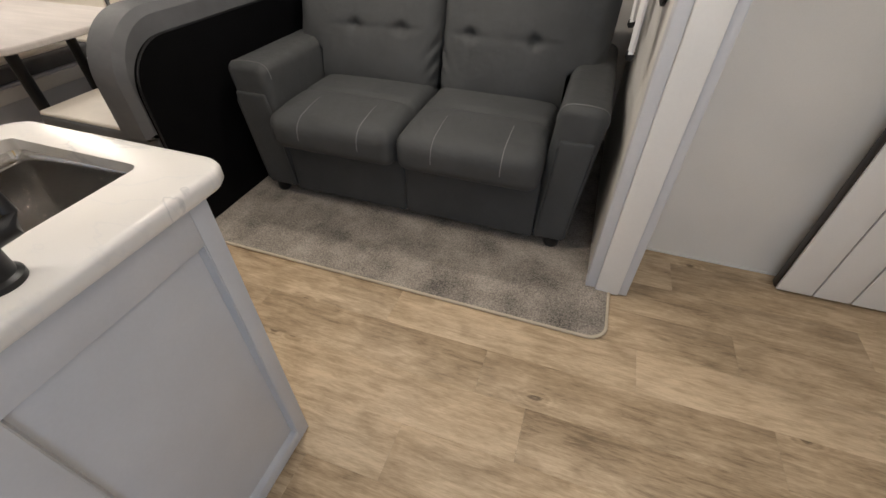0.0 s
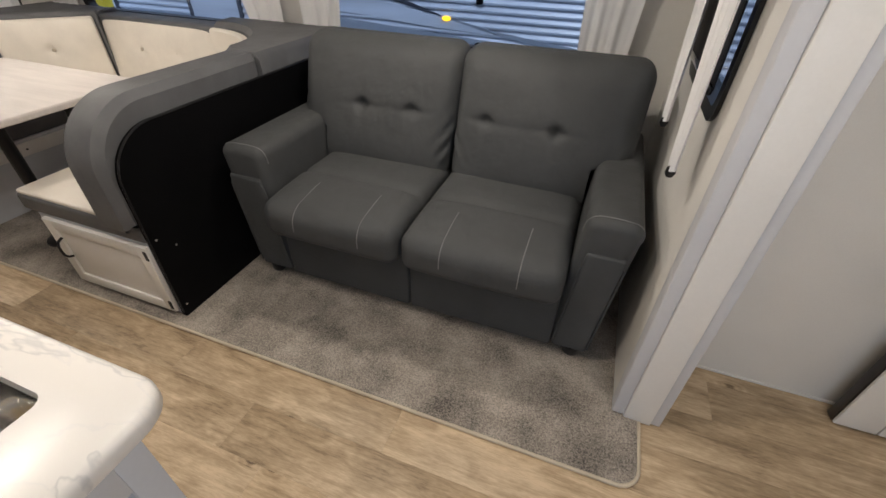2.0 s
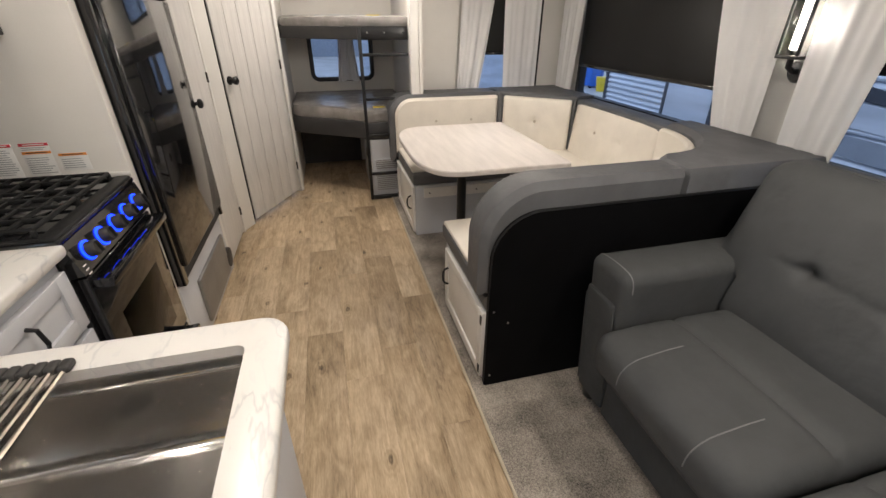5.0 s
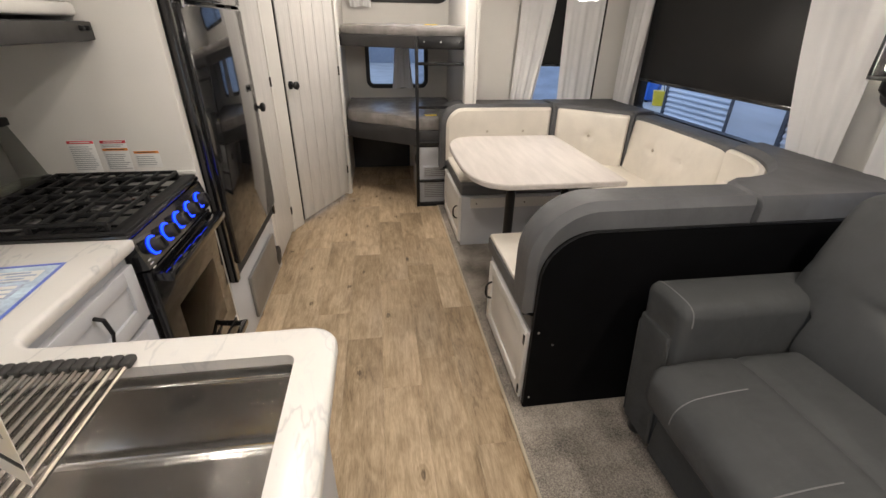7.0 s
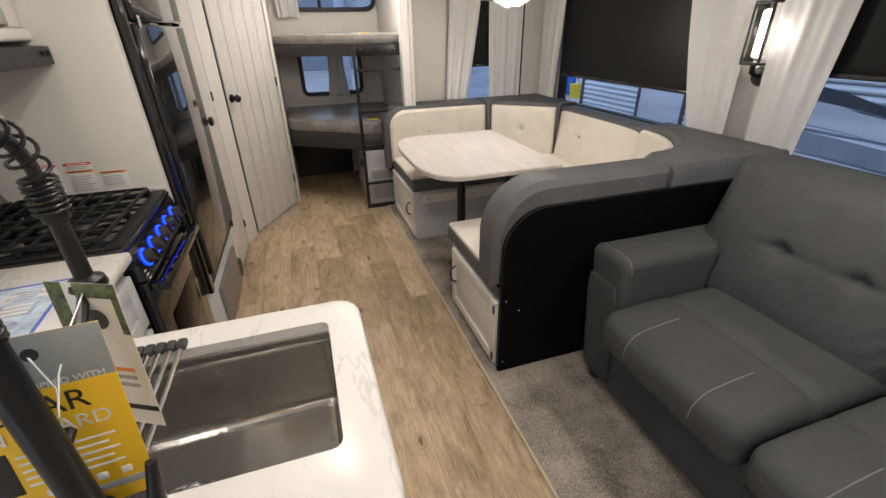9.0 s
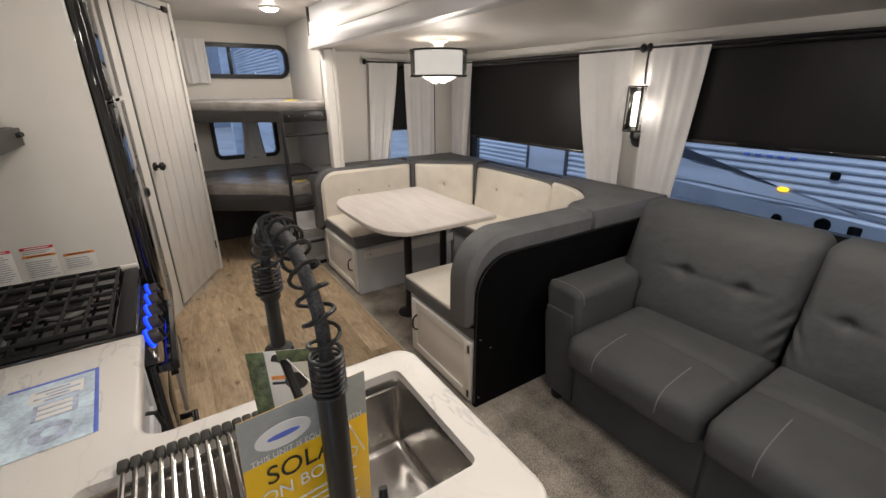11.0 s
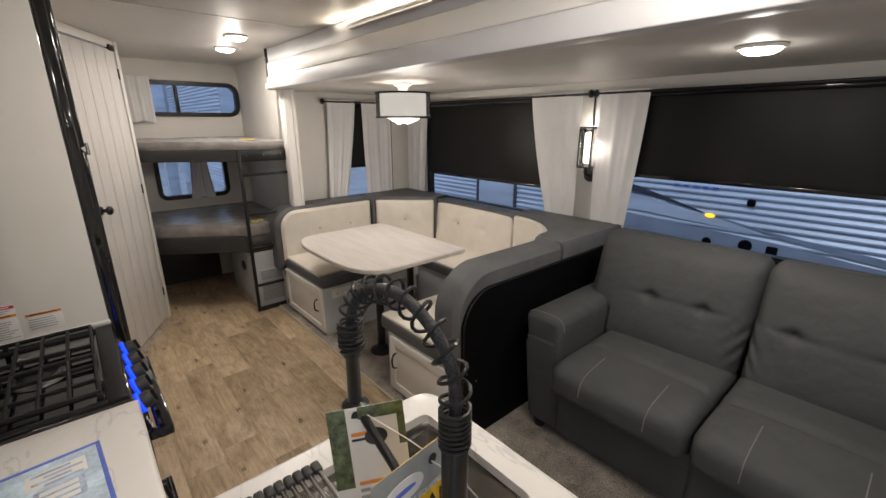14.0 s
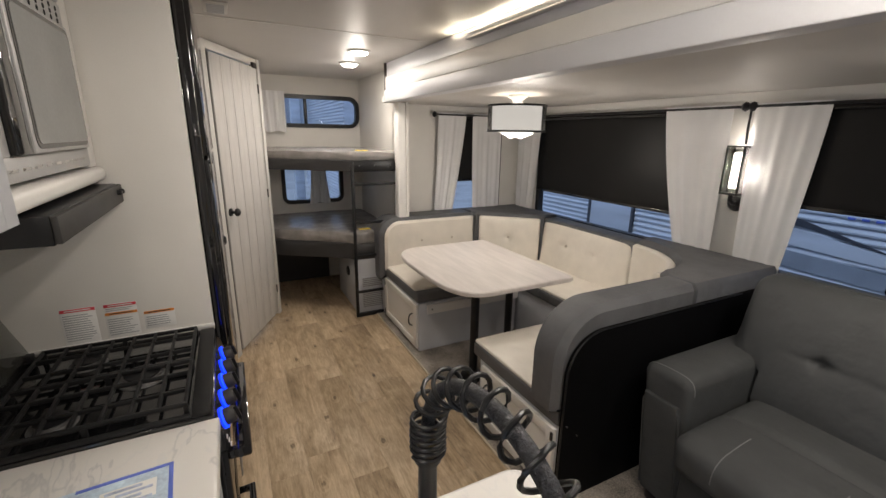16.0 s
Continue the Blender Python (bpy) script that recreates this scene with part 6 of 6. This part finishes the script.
def bunk(label, zr0, zr1, zm1, seed):
    b = thing("bunk_bed", label, "bunk bed", (0, 0, 0), group="bunk beds")
    part("platform", prism(bmesh.new(), PLAN, zr0, zr1 - 0.002, 0.004), M["bunkrail"], b, "charcoal front rail and deck")
    bm = bmesh.new()
    o = shrink(PLAN, 0.012)
    # resample the outline and puff the top
    fine = []
    for i, p in enumerate(o):
        q = o[(i + 1) % len(o)]
        n = max(1, int((Vector(q) - Vector(p)).length / 0.05))
        fine += [tuple(Vector(p).lerp(Vector(q), j / n)) for j in range(n)]
    rnd_ = random.Random(seed)
    c = Vector((-3.85, 0.28))
    rings = []
    for f, z in ((0.985, zr1), (1.0, zr1 + 0.02), (1.0, zm1 - 0.03), (0.985, zm1 - 0.008), (0.95, zm1), (0.8, zm1 + 0.004), (0.5, zm1 + 0.006), (0.2, zm1 + 0.006)):
        ring = []
        for p in fine:
            v = c + (Vector(p) - c) * f
            wob = noise.noise(Vector((v.x * 9, v.y * 9, seed))) * 0.008 if zr1 + 0.01 < z else 0
            ring.append(bm.verts.new((v.x + wob * 0.5 * (f > 0.94), v.y, z + wob)))
        rings.append(ring)
    n = len(fine)
    for a, d in zip(rings, rings[1:]):
        for j in range(n):
            bm.faces.new((a[j], a[(j + 1) % n], d[(j + 1) % n], d[j]))
    bm.faces.new(rings[-1])
    bm.faces.new(list(reversed(rings[0])))
    part("mattress", bm, M["mattress"], b, "grey-brown mattress in clear plastic")
    part("sticker", box((-3.32, 0.44, zm1 + 0.003), (-3.27, 0.54, zm1 + 0.008), 0.001), M["brightyellow"], b, "small yellow sticker")
    return b


bunk("top bunk with plastic-wrapped mattress on a charcoal deck", 1.285, 1.378, 1.448, 1)
bunk("lower bunk with plastic-wrapped mattress on a charcoal deck", 0.525, 0.665, 0.765, 2)

ladder = thing("bunk_ladder", "black steel ladder in front of the bunks", "ladder", (-3.135, 0, 0.002))
part("rail", box((-0.012, 0.350, 0), (0.012, 0.376, 1.375), 0.004, 2), M["black"], ladder)
for z in (0.235, 0.565, 0.858, 1.182):
    part("rung", box((-0.012, 0.376, z - 0.011), (0.012, 0.732, z + 0.011), 0.004, 2), M["black"], ladder)
part("foot_bar", box((-0.012, 0.376, 0.0), (0.012, 0.732, 0.035), 0.004, 2), M["black"], ladder)
part("hook_plate", box((-0.004, 0.376, 1.295), (0.010, 0.732, 1.375), 0.003), M["black"], ladder)
for y in (0.42, 0.55, 0.69):
    part("bolt", lathe(bmesh.new(), [(0.007, 0.010), (0.006, 0.014)], (0, y, 1.335), "x", 10), M["chrome"], ladder)

under = thing("bunk_base_cabinet", "white cabinet under the bunks with vent grilles", "cabinet")
part("body", box((-3.90, 0.385, 0.004), (-3.165, 0.795, 0.522), 0.003), M["cabinet"], under)
part("side_vent", lathe(bmesh.new(), [(0.045, 0.0), (0.045, -0.010), (0.034, -0.014)], (-3.50, 0.385, 0.33), "y", 20), M["darkplastic"], under, "round black vent")
for z0, n in ((0.07, 9), (0.265, 5)):
    g = part("grille", box((-3.165, 0.41, z0), (-3.158, 0.72, z0 + 0.017 * n + 0.012), 0.002), M["cabinet"], under, "pale vent grille")
    for j in range(n):
        part("slat", box((-3.158, 0.42, z0 + 0.008 + 0.017 * j), (-3.152, 0.71, z0 + 0.016 + 0.017 * j), 0.002), M["greysteel"], g)
structure("wall_under_bunk", box((REAR + 0.002, -0.248, 0.002), (REAR + 0.02, 0.38, 0.52), 0.002), M["bunkrail"], "dark panel at the back under the bunks", "wall")

# ---- ceiling details ----
vent = thing("ceiling_vent", "white slotted ceiling vent", "vent", (-2.05, -0.52, CEIL))
part("frame", box((-0.09, -0.05, -0.010), (0.09, 0.05, -0.001), 0.004, 2), M["trim"], vent)
for j in range(6):
    part("slat", box((-0.075 + j * 0.027, -0.036, -0.014), (-0.060 + j * 0.027, 0.036, -0.0105), 0.001), M["greytrim"], vent)
vent2 = thing("ceiling_vent", "square ceiling vent with dark louvres", "vent", (-1.25, 0.02, CEIL))
part("frame", box((-0.15, -0.15, -0.012), (0.15, 0.15, -0.001), 0.004, 2), M["trim"], vent2)
for j in range(9):
    part("slat", box((-0.12, -0.118 + j * 0.027, -0.017), (0.12, -0.104 + j * 0.027, -0.0125), 0.001), M["darkplastic"], vent2)
for x in (-1.0, -2.25):
    structure("trim_ceiling_seam", box((x, GALLEY, CEIL - 0.004), (x + 0.02, 0.60, CEIL - 0.0005), 0.001), M["trim"], "white ceiling seam strip", "trim")

# ---- outside: sales hall ----
structure("ground", box((-40, -30, -0.72), (40, 40, -0.70), 0.001), M["concrete"], "grey concrete hall floor", "ground")


def trailer(label, y, x0, x1, z0, z1, pitch=0.066):
    """A parked trailer's side: ribbed siding, roof edge and skirt."""
    t = thing("travel_trailer", label, "trailer", (0, 0, 0))
    bm = bmesh.new()
    n = int((z1 - z0) / pitch)
    prof = []
    for j in range(n):
        z = z0 + j * pitch
        prof += [(y, z), (y - 0.026, z + pitch * 0.06), (y - 0.030, z + pitch * 0.30), (y - 0.016, z + pitch * 0.66), (y - 0.002, z + pitch * 0.90)]
    prof.append((y, z0 + n * pitch))
    rows = [[bm.verts.new((x, py, pz)) for py, pz in prof] for x in (x0, x1)]
    back = [[bm.verts.new((x, y + 2.2, pz)) for pz in (z0, z0 + n * pitch)] for x in (x0, x1)]
    for a in range(len(prof) - 1):
        bm.faces.new((rows[0][a], rows[1][a], rows[1][a + 1], rows[0][a + 1]))
    bm.faces.new((back[0][1], back[1][1], rows[1][-1], rows[0][-1]))
    bm.faces.new((back[0][0], back[1][0], back[1][1], back[0][1]))
    for i in (0, 1):
        bm.faces.new([*rows[i], back[i][1], back[i][0]])
    part("siding", bm, M["siding"], t, "pale ribbed metal siding")
    part("skirt", box((x0 + 0.1, y + 0.05, -0.45), (x1 - 0.1, y + 2.1, z0), 0.01), M["sidinggrey"], t)
    for wx in (x0 * 0.5 + x1 * 0.5 - 0.45, x0 * 0.5 + x1 * 0.5 + 0.45):
        w_ = part("wheel", lathe(bmesh.new(), [(0.20, 0.0), (0.33, 0.02), (0.34, 0.10), (0.33, 0.18), (0.2, 0.2)], (wx, y - 0.02, -0.36), "y", 28), M["blackpanel"], t)
        part("rim", lathe(bmesh.new(), [(0.19, -0.004), (0.16, -0.012), (0.05, -0.02)], (wx, y - 0.02, -0.36), "y", 24), M["siding"], w_)
    return t


TY = 4.12
tr = trailer("white travel trailer with dark swooping graphics and marker lights", TY, -5.36, 5.5, 0.10, 2.5)


def swoosh(parent, mat, pts_top, pts_bot):
    bm = bmesh.new()
    a = [bm.verts.new((x, TY - 0.034, z)) for x, z in pts_top]
    b = [bm.verts.new((x, TY - 0.034, z)) for x, z in pts_bot]
    a2 = [bm.verts.new((x, TY - 0.024, z)) for x, z in pts_top]
    b2 = [bm.verts.new((x, TY - 0.024, z)) for x, z in pts_bot]
    for i in range(len(a) - 1):
        bm.faces.new((a[i], a[i + 1], b[i + 1], b[i]))
        bm.faces.new((a[i], a2[i], a2[i + 1], a[i + 1]))
        bm.faces.new((b[i], b[i + 1], b2[i + 1], b2[i]))
    return part("graphic", bm, M[mat], parent)


swoosh(tr, "sidingdark", [(-2.7, 1.10), (-1.79, 0.945), (-1.475, 0.862), (-0.95, 0.716)], [(-2.7, 0.95), (-1.78, 0.849), (-1.475, 0.812), (-0.95, 0.705)])
swoosh(tr, "siding", [(-2.7, 0.93), (-1.78, 0.832), (-1.2, 0.742), (-0.36, 0.588)], [(-2.7, 0.70), (-1.78, 0.66), (-1.2, 0.615), (-0.36, 0.578)])
swoosh(tr, "sidinggrey", [(-2.7, 0.64), (-1.78, 0.60), (-1.0, 0.555), (-0.36, 0.52), (1.6, 0.32)], [(-2.7, 0.48), (-1.78, 0.44), (-1.0, 0.41), (-0.36, 0.38), (1.6, 0.20)])
swoosh(tr, "sidinggrey", [(-0.88, 0.698), (-0.37, 0.612), (0.40, 0.530), (2.0, 0.40)], [(-0.88, 0.686), (-0.37, 0.580), (0.40, 0.465), (2.0, 0.30)])
part("compartment_door", box((-4.11, TY - 0.036, 0.15), (-3.41, TY - 0.012, 1.7), 0.01), M["siding"], tr, "smooth pale compartment door")
for x in (-5.36, -4.13, -3.39):
    part("edge_strip", box((x - 0.025, TY - 0.042, 0.1), (x + 0.025, TY - 0.012, 2.5), 0.004), M["sidingdark"], tr, "dark edge strip")
part("marker_light", mapped(lathe(bmesh.new(), [(0.024, -0.01), (0.022, -0.020), (0.008, -0.025)], (0, 0, 0), "y", 20), lambda c: Vector((-0.89 + c.x * 1.9, TY - 0.028 + c.y, 0.692 + c.z * 0.9))), M["amber"], tr, "glowing amber marker")
for x, z, s in ((-0.57, 0.86, 0.034), (-0.34, 0.44, 0.045)):
    part("fitting", box((x - s, TY - 0.05, z - s), (x + s, TY - 0.012, z + s), 0.02, 3), M["blackpanel"], tr, "black exterior fitting")
for x, z, r in ((-0.88, 0.425, 0.042), (-0.55, 0.45, 0.058)):
    part("round_fitting", lathe(bmesh.new(), [(r, -0.012), (r, -0.04), (r * 0.8, -0.052), (r * 0.4, -0.046), (r * 0.36, -0.058), (0.002, -0.06)], (x, TY, z), "y", 24), M["blackpanel"], tr, "round black exterior fitting")
for j in range(5):
    part("print_bar", box((-1.269 + j * 0.09, TY - 0.034, 0.952), (-1.219 + j * 0.09, TY - 0.024, 0.972), 0.002), M["bluedeep"], tr)
binn = thing("wheeled_bin", "blue plastic bin standing on the hall floor", "bin", (-13.6, 9.2, -0.70))
part("body", box((-0.25, -0.25, 0.05), (0.25, 0.25, 0.75), 0.05, 3), M["brightblue"], binn)
part("lid", box((-0.27, -0.28, 0.755), (0.27, 0.28, 0.82), 0.02, 2), M["bluedeep"], binn)
for sx in (-0.2, 0.2):
    part("wheel", lathe(bmesh.new(), [(0.03, -0.02), (0.06, -0.015), (0.06, 0.015), (0.03, 0.02)], (sx, -0.2, 0.06), "x", 16), M["blackpanel"], binn)
bucket = thing("mop_bucket", "yellow plastic bucket on the hall floor", "bucket", (-12.7, 9.0, -0.70))
part("tub", lathe(bmesh.new(), [(0.17, 0.0), (0.22, 0.42), (0.23, 0.44)], sides=20), M["brightyellow"], bucket)
part("handle", tube(bmesh.new(), [(-0.2, 0, 0.42), (-0.1, 0, 0.62), (0.1, 0, 0.62), (0.2, 0, 0.42)], 0.012, 8), M["black"], bucket)
trailer("white travel trailer behind the bunk windows", 1.6, -13.0, -8.2, 0.1, 2.5)
structure("hall_wall", box((-30, -20, -0.70), (-29.7, 30, 7), 0.01), M["sidinggrey"], "far grey hall wall", "wall")
for y in (-1.2, 1.2):
    solid("hall_column", box((-12.0, y - 0.12, -0.70), (-11.76, y + 0.12, 6.0), 0.02), M["brightyellow"] if y < 0 else M["siding"], "tall steel column in the hall", "column")

# ---- floor planks, each a piece of its own ----
PW, PL = 0.177, 0.915
lengths = {}


def plank_mesh(length):
    key = round(length, 4)
    if key not in lengths:
        lengths[key] = mesh_of("plank", box((0.0002, 0.0002, -0.004), (key - 0.0002, PW - 0.0002, 0.0), 0.0005), M["planks"])
    return lengths[key], key


JOINTS = {7: 0.484, 8: 0.84, 9: 0.668, 10: 0.263, 11: 0.60}
rnd = random.Random(12)
y = 0.0105 - PW * 8
row = 0
while y < SIDE - 0.02:
    if y + PW > GALLEY:
        x = JOINTS.get(row, rnd.uniform(0, PL)) - PL * 7
        stop = XMAX
        while x < stop:
            x0, x1 = max(x, REAR), min(x + PL, stop)
            if y > 0.56 and x1 < 1.0:
                x += PL
                continue
            if x1 - x0 > 0.05:
                me, key = plank_mesh(x1 - x0)
                p = new("plank", me)
                p.parent = floor
                p.location = (x0, y, 0)
            x += PL
    y += PW
    row += 1
